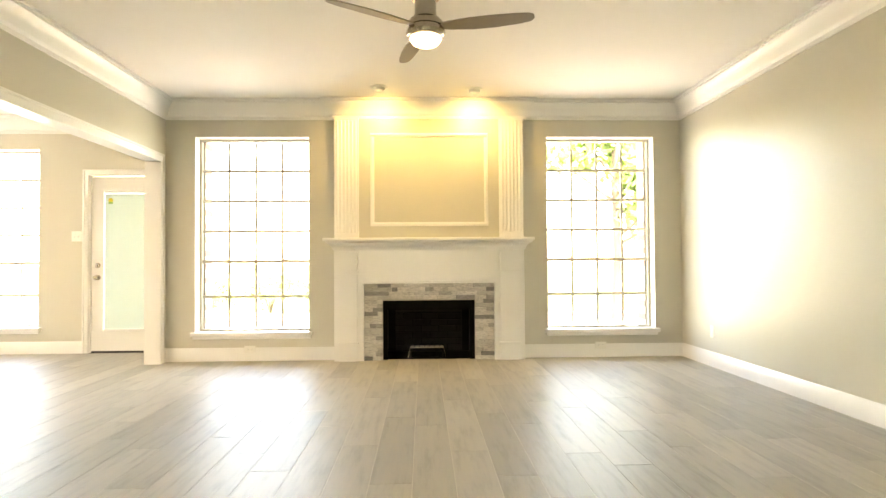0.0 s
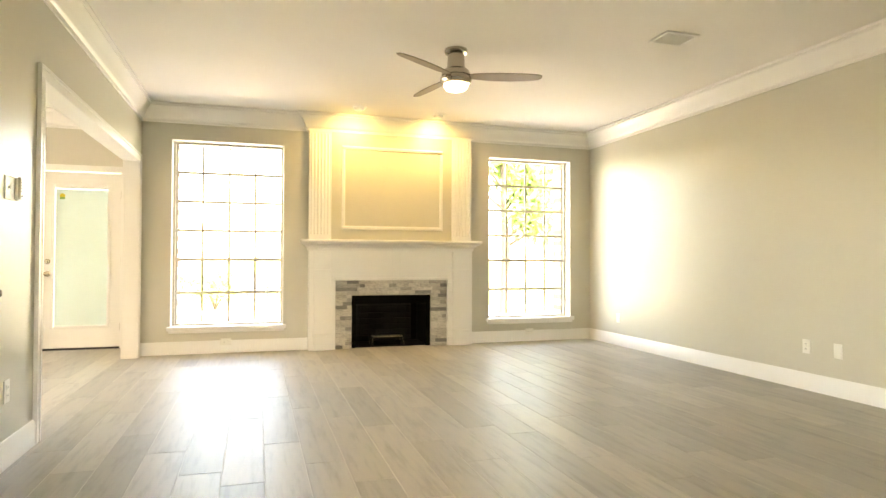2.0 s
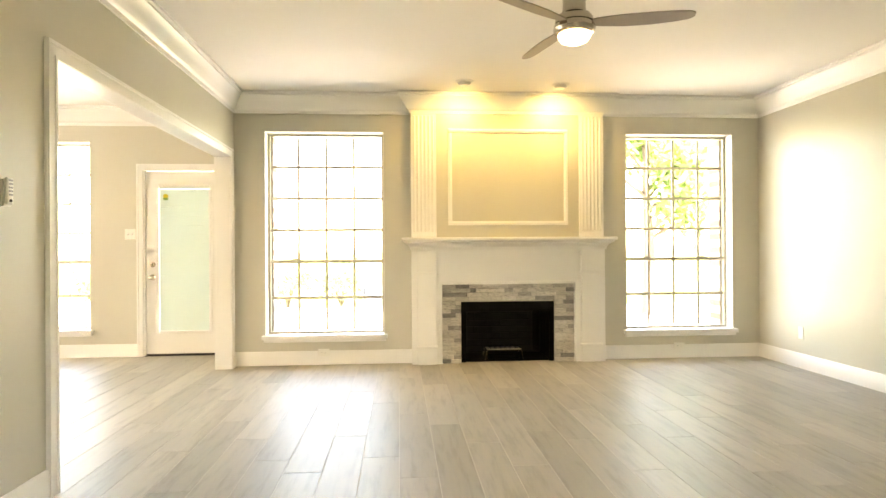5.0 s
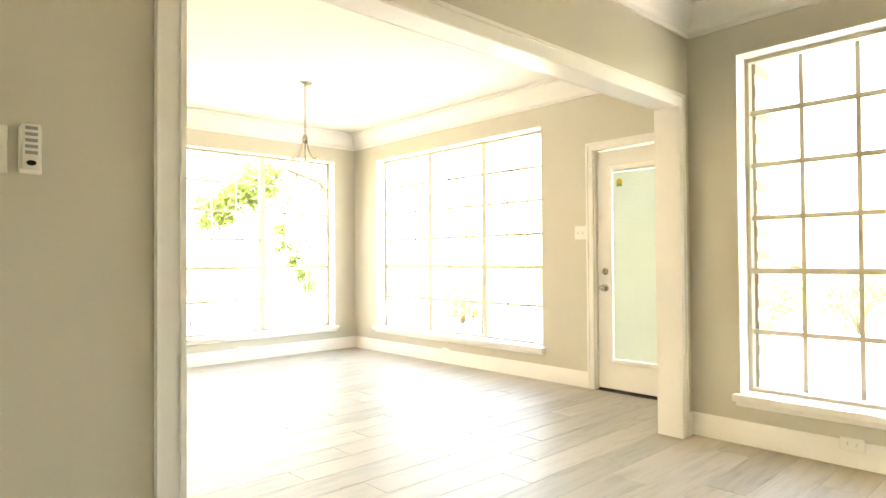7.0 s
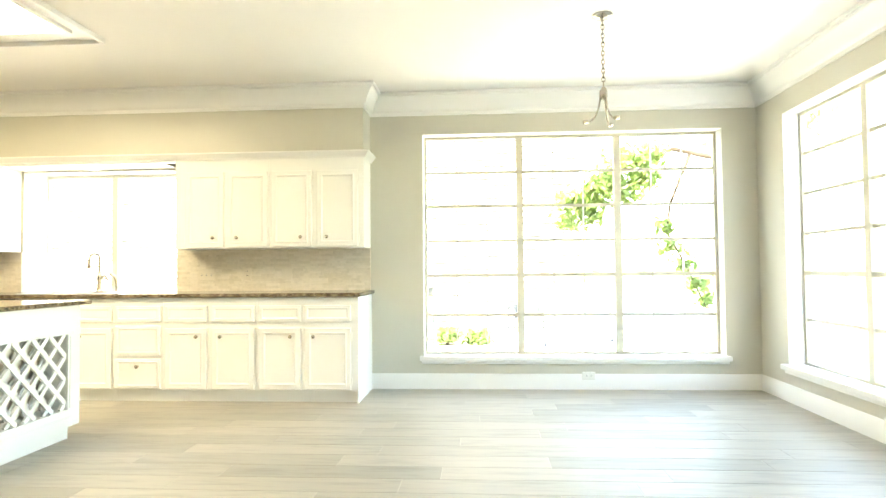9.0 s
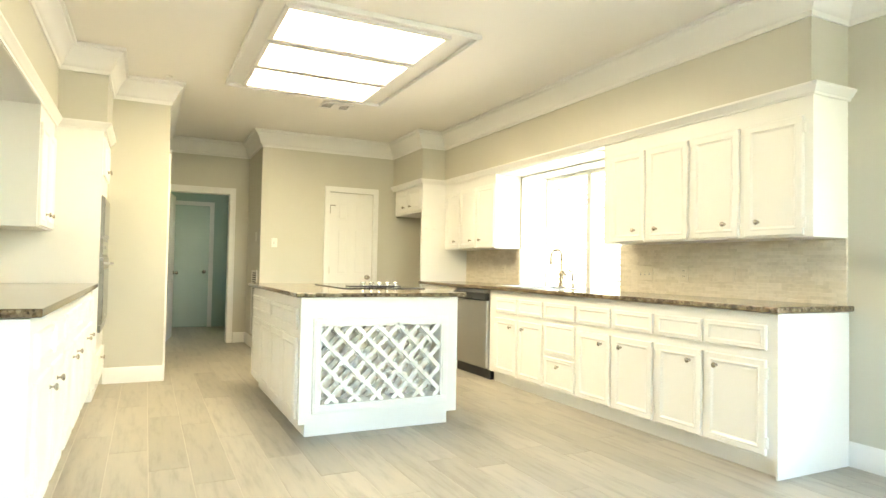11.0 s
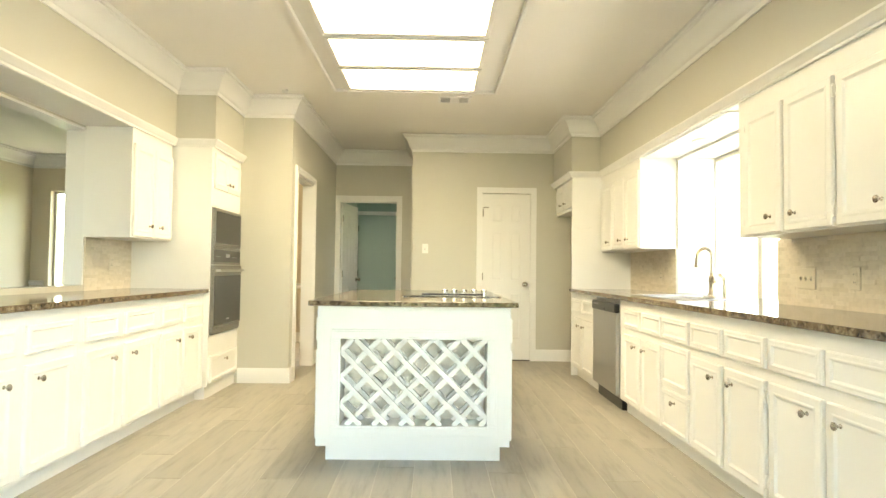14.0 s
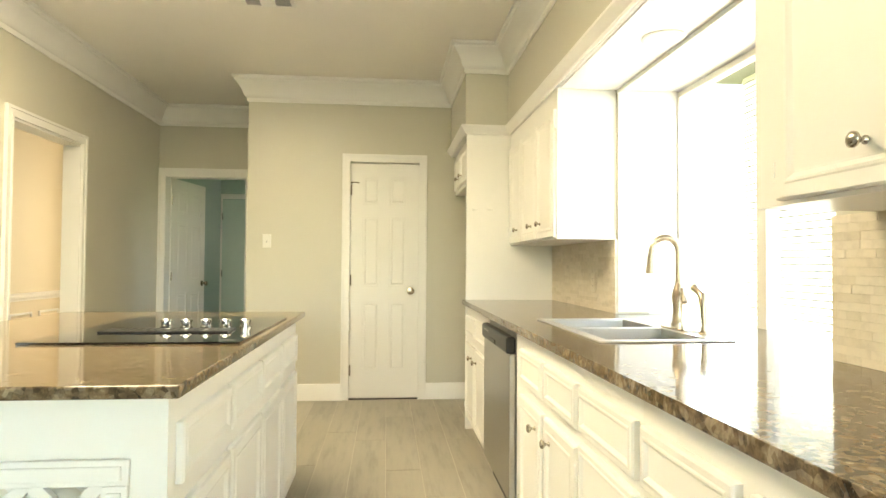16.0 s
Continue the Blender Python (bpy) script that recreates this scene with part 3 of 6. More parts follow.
# ---- windows ----
def window(name, m, w, z0, z1, sections, cols, label, rows=(0.665, 1.04, 1.365, 1.69, 2.015), sill=True):
    """Sash window: local x across, y outwards, in an opening w wide; sections side by side, each with muntin columns."""
    win = thing(name, m, label, "window", kind="structure")
    f = 0.03
    bar = 0.0125 if sections == 1 else 0.0115
    thin = 0.0125 if sections == 1 else 0.0065
    metal_paint = ALU if sections == 1 and rows else ALU_PALE
    part("window_frame", boxes((0, w, 0, 0.05, z0, z0 + f), (0, w, 0, 0.05, z1 - f, z1), (0, f, 0, 0.05, z0 + f, z1 - f), (w - f, w, 0, 0.05, z0 + f, z1 - f), bevel=0.003), metal_paint, win)
    if sill:
        part("window_sill", boxes((-0.03, w + 0.03, -0.185, -0.0, z0 - 0.03, z0 + 0.012), (-0.015, w + 0.015, -0.158, -0.131, z0 - 0.06, z0 - 0.03), bevel=0.006), TRIM, win, "white painted window sill")
    for s in range(1, sections):
        x = w * s / sections
        part("mullion", one_box(x - 0.032, x + 0.032, -0.006, 0.052, z0 + f, z1 - f, 0.004), metal_paint, win)
    for s in range(sections):
        xa = w * s / sections + (0.032 if s else f)
        xb = w * (s + 1) / sections - (0.032 if s < sections - 1 else f)
        for k, z in enumerate(rows):
            h = 0.017 if k == 1 else bar * 1.2
            part("meeting_rail" if k == 1 else "muntin", one_box(xa, xb, 0.004 if k == 1 else 0.014, 0.044 if k == 1 else 0.036, z - h, z + h, 0.002), metal_paint, win)
        if len(rows) > 1:
            for q in (0.22, 0.78):
                xs = xa + (xb - xa) * q
                part("sash_lock", one_box(xs - 0.03, xs + 0.03, -0.012, 0.004, rows[1] + 0.019, rows[1] + 0.032, 0.003), metal_paint, win)
        lo = [z0 + f] + list(rows)
        hi = list(rows) + [z1 - f]
        for c in range(1, cols):
            x = xa + (xb - xa) * c / cols
            for a, b in zip(lo, hi):
                # Nook uprights are thin and white to imitate glare washing them out.
                part("muntin", one_box(x - thin, x + thin, 0.018, 0.032, a + 0.009, b - 0.009), metal_paint if sections == 1 else TRIM, win)
        for a, b in ((z0 + f, rows[1] if len(rows) > 1 else z1 - f), (rows[1] if len(rows) > 1 else z1 - f, z1 - f)):
            if b - a > 0.05:
                p = part("pane", one_box(xa, xb, 0.023, 0.027, a, b), GLASS, win)
                p.visible_shadow = False
    return win


for n, (a, b, c, d) in enumerate(LIVING_WIN):
    window("window_%d" % (n + 1), pose(a, LN + 0.13, 0), b - a, c + 0.04, d, 1, 4, "tall sash window with a grid of muntins")
window("window_3", pose(NORTH_WIN[0], KN + 0.13, 0), NORTH_WIN[1] - NORTH_WIN[0], 0.29, 2.36, 3, 3, "wide triple sash window of the breakfast nook")
window("window_4", pose(KW - 0.13, WEST_WIN[0], 0, 0, 0, 90), WEST_WIN[1] - WEST_WIN[0], 0.29, 2.36, 3, 3, "wide triple sash window of the breakfast nook")
sink_window = window("window_5", pose(-7.36, 0.79, 0, 0, 0, 90), 1.62, 0.855, 2.085, 2, 1, "sliding kitchen window above the sink", rows=(), sill=False)
# Frame colour lightened to imitate glare round the sink window.
WASHED_FRAME = painted("window frame paled by glare", (0.74, 0.71, 0.63), 0.4, 0.03, 40, 0.05)
for ob in sink_window.children:
    if ob.name.startswith(("window_frame", "mullion")):
        ob.data.materials[0] = WASHED_FRAME
part("stile", one_box(0.085, 0.105, -0.004, 0.03, 0.885, 2.055, 0.003), WASHED_FRAME, sink_window)
window("window_6", pose(0.8, LS - 0.1, 0, 0, 0, 180), 1.0, 0.25, 2.2, 1, 1, "tall bright front window", rows=(), sill=False)
for n, (axis, c, s, a, b) in enumerate((("y", LN, 1, *LIVING_WIN[0][:2]), ("y", LN, 1, *LIVING_WIN[1][:2]), ("y", KN, 1, *NORTH_WIN[:2]), ("x", KW, -1, *WEST_WIN[:2]))):
    lo, hi = sorted((c + s * 0.001, c + s * 0.13))
    t = 0.006
    rows = [(a, a + t, 0.26, 2.36), (b - t, b, 0.26, 2.36), (a + t, b - t, 2.36 - t, 2.36)]
    structure("trim_reveal_%d" % (n + 1), boxes(*[((u0, u1, lo, hi) if axis == "y" else (lo, hi, u0, u1)) + (p, q) for u0, u1, p, q in rows]), TRIM, "white painted window reveal", "trim")


# ---- doors ----
def door_knob(parent, x, z, side, material=NICKEL, name="door_knob"):
    m = Matrix.Translation((x, 0, z)) @ Matrix.Rotation(radians(90 if side < 0 else -90), 4, "X")
    part(name, lathe(bmesh.new(), [(0.032, 0.0), (0.032, 0.006), (0.014, 0.012), (0.011, 0.028), (0.022, 0.036), (0.027, 0.048), (0.024, 0.06), (0.012, 0.066), (0, 0.067)], m), material, parent, "round brushed nickel knob", True)


def six_panel_door(name, m, w, h, label, knob_x):
    """Slab in local x 0..w, front face at y = 0 towards -y."""
    d = thing(name, m, label, "door", kind="structure")
    bm = one_box(0, w, 0.006, 0.035, 0.012, h, 0.002)
    part("slab", bm, DOORW, d)
    st, mid = w * 0.17, w * 0.12
    xs = [(0, st), (st + (w - 2 * st - mid) / 2, st + (w - 2 * st - mid) / 2 + mid), (w - st, w)]
    rails = [(0.012, 0.24), (0.84, 0.96), (1.58, 1.67), (h - 0.11, h)]
    bm = bmesh.new()
    for a, b in xs:
        box(bm, a, b, 0.0, 0.006, 0.012, h)
    for a, b in rails:
        for xa, xb in ((xs[0][1], xs[1][0]), (xs[1][1], xs[2][0])):
            box(bm, xa, xb, 0.0, 0.006, a, b)
    part("stile_and_rail", bm, DOORW, d)
    for xa, xb in ((xs[0][1], xs[1][0]), (xs[1][1], xs[2][0])):
        for (_, za), (zb, _) in zip(rails, rails[1:]):
            part("panel", rings(bmesh.new(), xa + 0.004, xb - 0.004, za + 0.004, zb - 0.004, [(0, 0.006), (0.006, 0.0045), (0.02, 0.0055), (0.034, 0.0), (0.036, 0.0)]), DOORW, d)
    door_knob(d, knob_x, 0.93, -1)
    hx = w - 0.008 if knob_x < w / 2 else 0.008
    for z in (0.25, 1.02, 1.8):
        part("hinge", lathe(bmesh.new(), [(0.006, -0.045), (0.006, 0.045)], Matrix.Translation((hx, -0.006, z)), 8), NICKEL, d)
    return d


six_panel_door("door_1", pose(-5.51, -1.315, 0, 0, 0, 180), 0.59, DOOR_H - 0.01, "closed white six-panel pantry door", 0.525)
part("latch_hook", tube(bmesh.new(), [(0.0, -0.006, 1.86), (0.03, -0.02, 1.865), (0.075, -0.008, 1.862)], 0.006, 8), NICKEL, bpy.data.objects["door_1"])
# Near-black strip paints the shade in the gap below the door.
structure("pantry_gap_shade", one_box(-6.10, -5.51, -1.36, -1.302, 0.0, 0.009), DARK, "dark strip painted as shade under the pantry door", "threshold")
six_panel_door("door_2", pose(-3.63, -2.46, 0, 0, 0, 261), 0.76, DOOR_H - 0.01, "white six-panel door standing open into the utility room", 0.70)
# This slab takes its blue-green from painted cool light.
far_door = thing("door_3", pose(-3.58, -4.58, 0, 0, 0, 180), "closed flat utility room door, coloured as in cool light", "door", kind="structure")
part("slab", one_box(0.003, 0.757, 0.0, 0.035, 0.012, DOOR_H - 0.01, 0.003), COOL_TINT, far_door)
door_knob(far_door, 0.69, 0.93, -1)
for z in (0.25, 1.02, 1.8):
    part("hinge", lathe(bmesh.new(), [(0.006, -0.045), (0.006, 0.045)], Matrix.Translation((0.006, -0.006, z)), 8), NICKEL, far_door)
casing("trim_utility_door", "y", -4.6, 1, -4.34, -3.58, DOOR_H, "white casing of the far utility door")


def back_door():
    x0, x1 = BACK_DOOR[0] + 0.015, BACK_DOOR[1] - 0.015
    w = x1 - x0
    d = thing("door_4", pose(x0, KN + 0.03, 0), "closed white back door with a full-height blind between glass", "door", kind="structure")
    gx0, gx1, gz0, gz1 = 0.135, w - 0.135, 0.27, 1.87
    part("slab", boxes((0, gx0, 0, 0.04, 0.02, 2.04), (gx1, w, 0, 0.04, 0.02, 2.04), (gx0, gx1, 0, 0.04, 0.02, gz0), (gx0, gx1, 0, 0.04, gz1, 2.04)), DOORW, d)
    bm = bmesh.new()
    for a, b in ((0.0, 0.03),):
        for q in ((gx0 - 0.028, gx0 + 0.006, gz0 - 0.028, gz1 + 0.028), (gx1 - 0.006, gx1 + 0.028, gz0 - 0.028, gz1 + 0.028), (gx0 + 0.006, gx1 - 0.006, gz0 - 0.028, gz0 + 0.006), (gx0 + 0.006, gx1 - 0.006, gz1 - 0.006, gz1 + 0.028)):
            box(bm, q[0], q[1], -0.012, 0.0, q[2], q[3], 0.004)
    part("glazing_bead", bm, DOORW, d)
    part("pane", one_box(gx0, gx1, 0.006, 0.009, gz0, gz1), GLASS, d).visible_shadow = False
    n = 78
    for k in range(n):
        z = gz0 + 0.015 + (gz1 - gz0 - 0.05) * k / (n - 1)
        bm = bmesh.new()
        v = [bm.verts.new(p) for p in ((gx0 + 0.004, 0.0145, z - 0.0108), (gx1 - 0.004, 0.0145, z - 0.0108), (gx1 - 0.004, 0.0185, z + 0.0108), (gx0 + 0.004, 0.0185, z + 0.0108))]
        v2 = [bm.verts.new(q.co + Vector((0, 0.0012, -0.0006))) for q in v]
        bm.faces.new(v)
        bm.faces.new(v2[::-1])
        for i in range(4):
            bm.faces.new((v[i], v2[i], v2[(i + 1) % 4], v[(i + 1) % 4]))
        part("slat", bm, BLIND, d)
    part("head_rail", one_box(gx0 + 0.002, gx1 - 0.002, 0.011, 0.028, gz1 - 0.022, gz1 - 0.002), BLIND, d)
    part("outer_pane", one_box(gx0, gx1, 0.031, 0.034, gz0, gz1), GLASS, d).visible_shadow = False
    part("blind_slider", one_box(gx1 - 0.012, gx1 + 0.004, -0.02, -0.012, gz1 - 0.28, gz1 - 0.2, 0.003), PLASTIC, d)
    st = lathe(bmesh.new(), [(0.028, 0), (0.028, 0.0012), (0, 0.0012)], Matrix.Translation((gx0 + 0.075, 0.0055, 1.765)) @ Matrix.Rotation(radians(90), 4, "X"), 24)
    part("round_sticker", st, YELLOW, d, "round yellow sticker")
    part("sticker_band", one_box(gx0 + 0.05, gx0 + 0.1, 0.003, 0.0042, 1.725, 1.75), GREEN, d, "green sticker band")
    door_knob(d, 0.07, 0.87, -1)
    m = Matrix.Translation((0.07, 0, 1.01)) @ Matrix.Rotation(radians(90), 4, "X")
    part("deadbolt", lathe(bmesh.new(), [(0.03, 0), (0.03, 0.008), (0.024, 0.016), (0.01, 0.018), (0, 0.018)], m), NICKEL, d, "round deadbolt", True)
    part("deadbolt_turn", one_box(0.064, 0.076, -0.034, -0.016, 0.99, 1.03, 0.003), NICKEL, d)
    for z in (0.25, 1.02, 1.8):
        part("hinge", one_box(w - 0.004, w + 0.01, -0.008, 0.0, z - 0.045, z + 0.045, 0.002), NICKEL, d)
    part("bottom_sweep", one_box(0, w, -0.004, 0.04, 0.004, 0.02), DARK, d, "dark door sweep")
    structure("threshold_back_door", one_box(BACK_DOOR[0], BACK_DOOR[1], KN - 0.01, KN + 0.16, -0.02, 0.004), DARK, "dark metal threshold under the back door", "threshold")
    structure("trim_back_door_jamb", boxes((BACK_DOOR[0], x0 - 0.002, KN, KN + 0.12, 0, 2.05), (x1 + 0.002, BACK_DOOR[1], KN, KN + 0.12, 0, 2.05)), TRIM, "white back door jamb", "trim")


back_door()


# ---- fireplace ----
def fireplace():
    f = thing("fireplace", pose(0, BREAST, 0), "white painted fireplace surround with a panelled overmantel", "fireplace")
    L, R = -0.5, 1.485
    OX0, OX1, OZ = -0.195, 1.168, 0.80
    part("breast", boxes((L, R, 0, LN - BREAST, 1.2, H - 0.004)), WALL, f, "greige painted chimney breast")
    for a in (L, R - 0.255):
        bm = one_box(a, a + 0.255, -0.022, 0, 1.28, H - 0.2, 0.003)
        part("pilaster", bm, TRIM, f)
        for k in range(6):
            x = a + 0.033 + k * 0.038
            fl = lathe(bmesh.new(), [(0.0, 1.33), (0.012, 1.345), (0.012, H - 0.235), (0.0, H - 0.22)], Matrix.Translation((x, -0.021, 0)) @ Matrix.Diagonal((1, 0.7, 1, 1)), 10)
            part("reed", fl, TRIM, f)
    px0, px1, pz0, pz1 = -0.125, 1.115, 1.40, 2.385
    bm = bmesh.new()
    w = 0.042
    for q in ((px0, px1, pz0, pz0 + w), (px0, px1, pz1 - w, pz1), (px0, px0 + w, pz0 + w, pz1 - w), (px1 - w, px1, pz0 + w, pz1 - w)):
        box(bm, q[0], q[1], -0.012, 0, q[2], q[3], 0.004)
        box(bm, q[0] + 0.012, q[1] - 0.012, -0.02, -0.012, q[2] + 0.012, q[3] - 0.012, 0.003)
    part("panel_moulding", bm, TRIM, f, "white picture-frame panel moulding")
    prof = [(0, 1.15), (0.012, 1.15), (0.016, 1.18), (0.03, 1.195), (0.05, 1.215), (0.075, 1.225), (0.08, 1.24), (0.0, 1.24)]
    part("mantel_moulding", sweep(bmesh.new(), [(R, LN - BREAST), (R, -0.055), (L, -0.055), (L, LN - BREAST)][::-1], [(-o, z) for o, z in prof]), TRIM, f, "", True)
    part("mantel_shelf", one_box(L - 0.098, R + 0.09, -0.185, 0.055, 1.242, 1.275, 0.006), TRIM, f)
    part("frieze", boxes((L, R, -0.055, LN - BREAST, OZ + 0.03, 1.2), bevel=0.002), TRIM, f)
    for a, b in ((L, OX0 - 0.03), (OX1 + 0.03, R)):
        part("leg", one_box(a, b, -0.055, LN - BREAST, 0, OZ + 0.03, 0.002), TRIM, f)
        xa, xb = (a + 0.055, b - 0.03) if a == L else (a + 0.03, b - 0.055)
        part("leg_pilaster", one_box(xa, xb, -0.078, -0.055, 0.0, 0.9, 0.003), TRIM, f)
        part("leg_cap", one_box(xa - 0.012, xb + 0.012, -0.094, -0.055, 0.9, 0.93, 0.005), TRIM, f)
        part("upper_block", one_box(xa, xb, -0.078, -0.055, 0.93, 1.14, 0.003), TRIM, f)
        part("plinth_cap", one_box(xa - 0.012, xb + 0.012, -0.098, -0.055, 0.165, 0.19, 0.005), TRIM, f)
    bm = bmesh.new()
    for q in ((OX0 - 0.03, OX0, 0, OZ), (OX1, OX1 + 0.03, 0, OZ), (OX0 - 0.03, OX1 + 0.03, OZ, OZ + 0.03)):
        box(bm, q[0], q[1], -0.064, LN - BREAST, q[2], q[3], 0.004)
    part("inner_moulding", bm, TRIM, f)
    part("frieze_joint", one_box(0.48, 0.492, -0.0565, -0.054, 0.83, 1.15), TRIM, f)
    part("small_plate", one_box(0.455, 0.525, -0.058, -0.055, 0.835, 0.843), TRIM, f)
    back = part("stone_backing", boxes((OX0, 0.0, 0.0, 0.05, 0, OZ), (0.965, OX1, 0.0, 0.05, 0, OZ), (0.0, 0.965, 0.0, 0.05, 0.62, OZ)), MORTAR, f)
    rnd = random.Random(4)
    course = OZ / 19
    stock = {}
    for k in range(19):
        z = course * (k + 0.5)
        spans = [(OX0, 0.0), (0.965, OX1)] if k < 15 else [(OX0, OX1)]
        for a, b in spans:
            x = a
            while x < b - 1e-4:
                n = rnd.choice((0.06, 0.09, 0.14, 0.2, 0.26))
                if b - x - n < 0.05:
                    n = b - x
                deep = rnd.choice((0.012, 0.018, 0.024, 0.03))
                key = (round(n, 3), deep)
                if key not in stock:
                    stock[key] = brick_mesh("ledger_stone", key[0] - 0.0015, deep, course - 0.0015, 0.003, "-y", LEDGE)
                piece("ledger_stone", stock[key], back, (x + n / 2, 0.0, z))
                x += n
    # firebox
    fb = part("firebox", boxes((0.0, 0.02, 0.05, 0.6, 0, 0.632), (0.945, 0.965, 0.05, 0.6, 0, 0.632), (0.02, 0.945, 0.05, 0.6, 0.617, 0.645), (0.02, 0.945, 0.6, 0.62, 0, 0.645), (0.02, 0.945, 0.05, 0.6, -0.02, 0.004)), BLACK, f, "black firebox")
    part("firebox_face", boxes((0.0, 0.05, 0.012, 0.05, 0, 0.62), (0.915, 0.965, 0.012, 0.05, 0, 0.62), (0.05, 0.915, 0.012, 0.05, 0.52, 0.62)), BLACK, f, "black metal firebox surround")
    bmesh_b = {}
    for k in range(8):
        z = 0.01 + k * 0.072
        x = 0.1 - (0.1 if k % 2 else 0.0)
        while x < 0.88:
            a, b = max(x, 0.1), min(x + 0.2, 0.87)
            if b - a > 0.03:
                key = round(b - a, 3)
                if key not in bmesh_b:
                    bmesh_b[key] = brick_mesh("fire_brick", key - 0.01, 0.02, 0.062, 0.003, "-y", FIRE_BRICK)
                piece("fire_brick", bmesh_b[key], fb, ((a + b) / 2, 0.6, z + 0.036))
            x += 0.2
    g = thing("fireplace_grate", pose(0.46, BREAST + 0.2, 0.004), "chrome-edged fireplace grate with a row of burner holes", "grate")
    for name, y in (("front_bar", -0.1), ("rear_bar", 0.1)):
        part(name, tube(bmesh.new(), [(-0.2, y, 0.006), (-0.178, y, 0.11), (0.178, y, 0.11), (0.2, y, 0.006)], 0.006, 8), CHROME, g)
    part("burner_pan", one_box(-0.165, 0.165, -0.075, 0.08, 0.004, 0.06, 0.01), BLACK, g)
    part("top_plate", one_box(-0.172, 0.172, -0.094, 0.094, 0.1, 0.108, 0.002), DARK_STEEL, g)
    for k in range(6):
        x = -0.135 + k * 0.054
        part("grate_bar", tube(bmesh.new(), [(x, -0.1, 0.112), (x, 0.1, 0.112)], 0.004, 8), BLACK, g)
        part("burner_hole", lathe(bmesh.new(), [(0.011, 0.108), (0.011, 0.116), (0.006, 0.118), (0, 0.118)], Matrix.Translation((x + 0.01, 0.055, 0)), 12), CHROME, g)


fireplace()


# ---- living room fittings ----
def ceiling_fan():
    c = (0.45, 4.54)
    f = thing("ceiling_fan", pose(*c, H), "brushed nickel three-blade ceiling fan with a lit glass bowl", "ceiling fan")
    part("canopy", lathe(bmesh.new(), [(0, 0), (0.092, 0), (0.095, -0.02), (0.088, -0.032), (0.072, -0.036), (0.066, -0.04)], None, 32), NICKEL, f, "", True)
    part("neck", lathe(bmesh.new(), [(0.066, -0.036), (0.068, -0.05), (0.07, -0.13), (0.078, -0.155), (0.088, -0.16)], None, 32), NICKEL, f, "", True)
    part("motor_housing", lathe(bmesh.new(), [(0.085, -0.158), (0.098, -0.165), (0.112, -0.185), (0.116, -0.2), (0.116, -0.212), (0.108, -0.216), (0.108, -0.224), (0.122, -0.228), (0.128, -0.25), (0.12, -0.272), (0.105, -0.282), (0, -0.282)], None, 40), NICKEL, f, "", True)
    part("glass_bowl", lathe(bmesh.new(), [(0.1, -0.276), (0.097, -0.3), (0.082, -0.322), (0.05, -0.336), (0, -0.341)], None, 32), FAN_GLOW, f, "lit frosted glass bowl", True)
    for tip in ((-0.085, 4.17), (1.082, 4.35), (0.31, 5.16)):
        a = math.atan2(tip[1] - c[1], tip[0] - c[0])
        bm = bmesh.new()
        out = []
        for r, lead, trail in ((0.1, 0.03, -0.03), (0.16, 0.045, -0.042), (0.3, 0.068, -0.052), (0.45, 0.072, -0.05), (0.6, 0.06, -0.042), (0.67, 0.045, -0.03), (0.695, 0.02, -0.012)):
            for w, up in ((lead, -0.2 * lead), (trail, -0.2 * trail)):
                out.append((Vector((r, w, -0.215 + up)), r))
        top = [bm.verts.new(p + Vector((0, 0, 0.004))) for p, _ in out]
        bot = [bm.verts.new(p - Vector((0, 0, 0.004))) for p, _ in out]
        n = len(out) // 2
        for i in range(n - 1):
            bm.faces.new((top[2 * i], top[2 * i + 2], top[2 * i + 3], top[2 * i + 1]))
            bm.faces.new((bot[2 * i], bot[2 * i + 1], bot[2 * i + 3], bot[2 * i + 2]))
            for e in (0, 1):
                bm.faces.new((top[2 * i + e], bot[2 * i + e], bot[2 * i + 2 + e], top[2 * i + 2 + e]))
        bm.faces.new((top[0], top[1], bot[1], bot[0]))
        bm.faces.new((top[-1], top[-2], bot[-2], bot[-1]))
        b = part("blade", bm, BLADE, f, "taupe painted blade")
        b.rotation_euler = (0, 0, a)
    return f


ceiling_fan()


def recessed_spot(x, y, lit, label):
    s = thing("recessed_light", pose(x, y, H), label, "ceiling light", "recessed lights")
    part("trim_ring", lathe(bmesh.new(), [(0.055, 0.0), (0.085, 0.0), (0.087, -0.004), (0.08, -0.009), (0.06, -0.01), (0.053, -0.006)], None, 28), TRIM, s, "", True)
    if lit:
        tilt = Matrix.Translation((0, 0.006, -0.004)) @ Matrix.Rotation(radians(8), 4, "X")
        part("eyeball", lathe(bmesh.new(), [(0.058, 0.03), (0.062, 0.0), (0.056, -0.026), (0.045, -0.034), (0.042, -0.02), (0, -0.018)], tilt, 28), TRIM, s, "", True)
        part("bulb", lathe(bmesh.new(), [(0, -0.019), (0.036, -0.02), (0.034, -0.028), (0.018, -0.032), (0, -0.033)], tilt, 24), BULB, s, "lit bulb", True)
        lamp = new("spot_lamp", bpy.data.lights.new("spot_lamp", "SPOT"))
        lamp.data.energy, lamp.data.spot_size, lamp.data.spot_blend, lamp.data.shadow_soft_size, lamp.data.color = SPOT_WATTS, radians(164), 1.0, 0.02, (1.0, 0.77, 0.3)
        lamp.matrix_world = look((x, y + 0.03, H - 0.06), (x, BREAST, 1.95))
    else:
        part("lens", lathe(bmesh.new(), [(0, -0.003), (0.053, -0.003), (0.053, -0.008), (0, -0.008)], None, 28), PLASTIC, s)
    return s


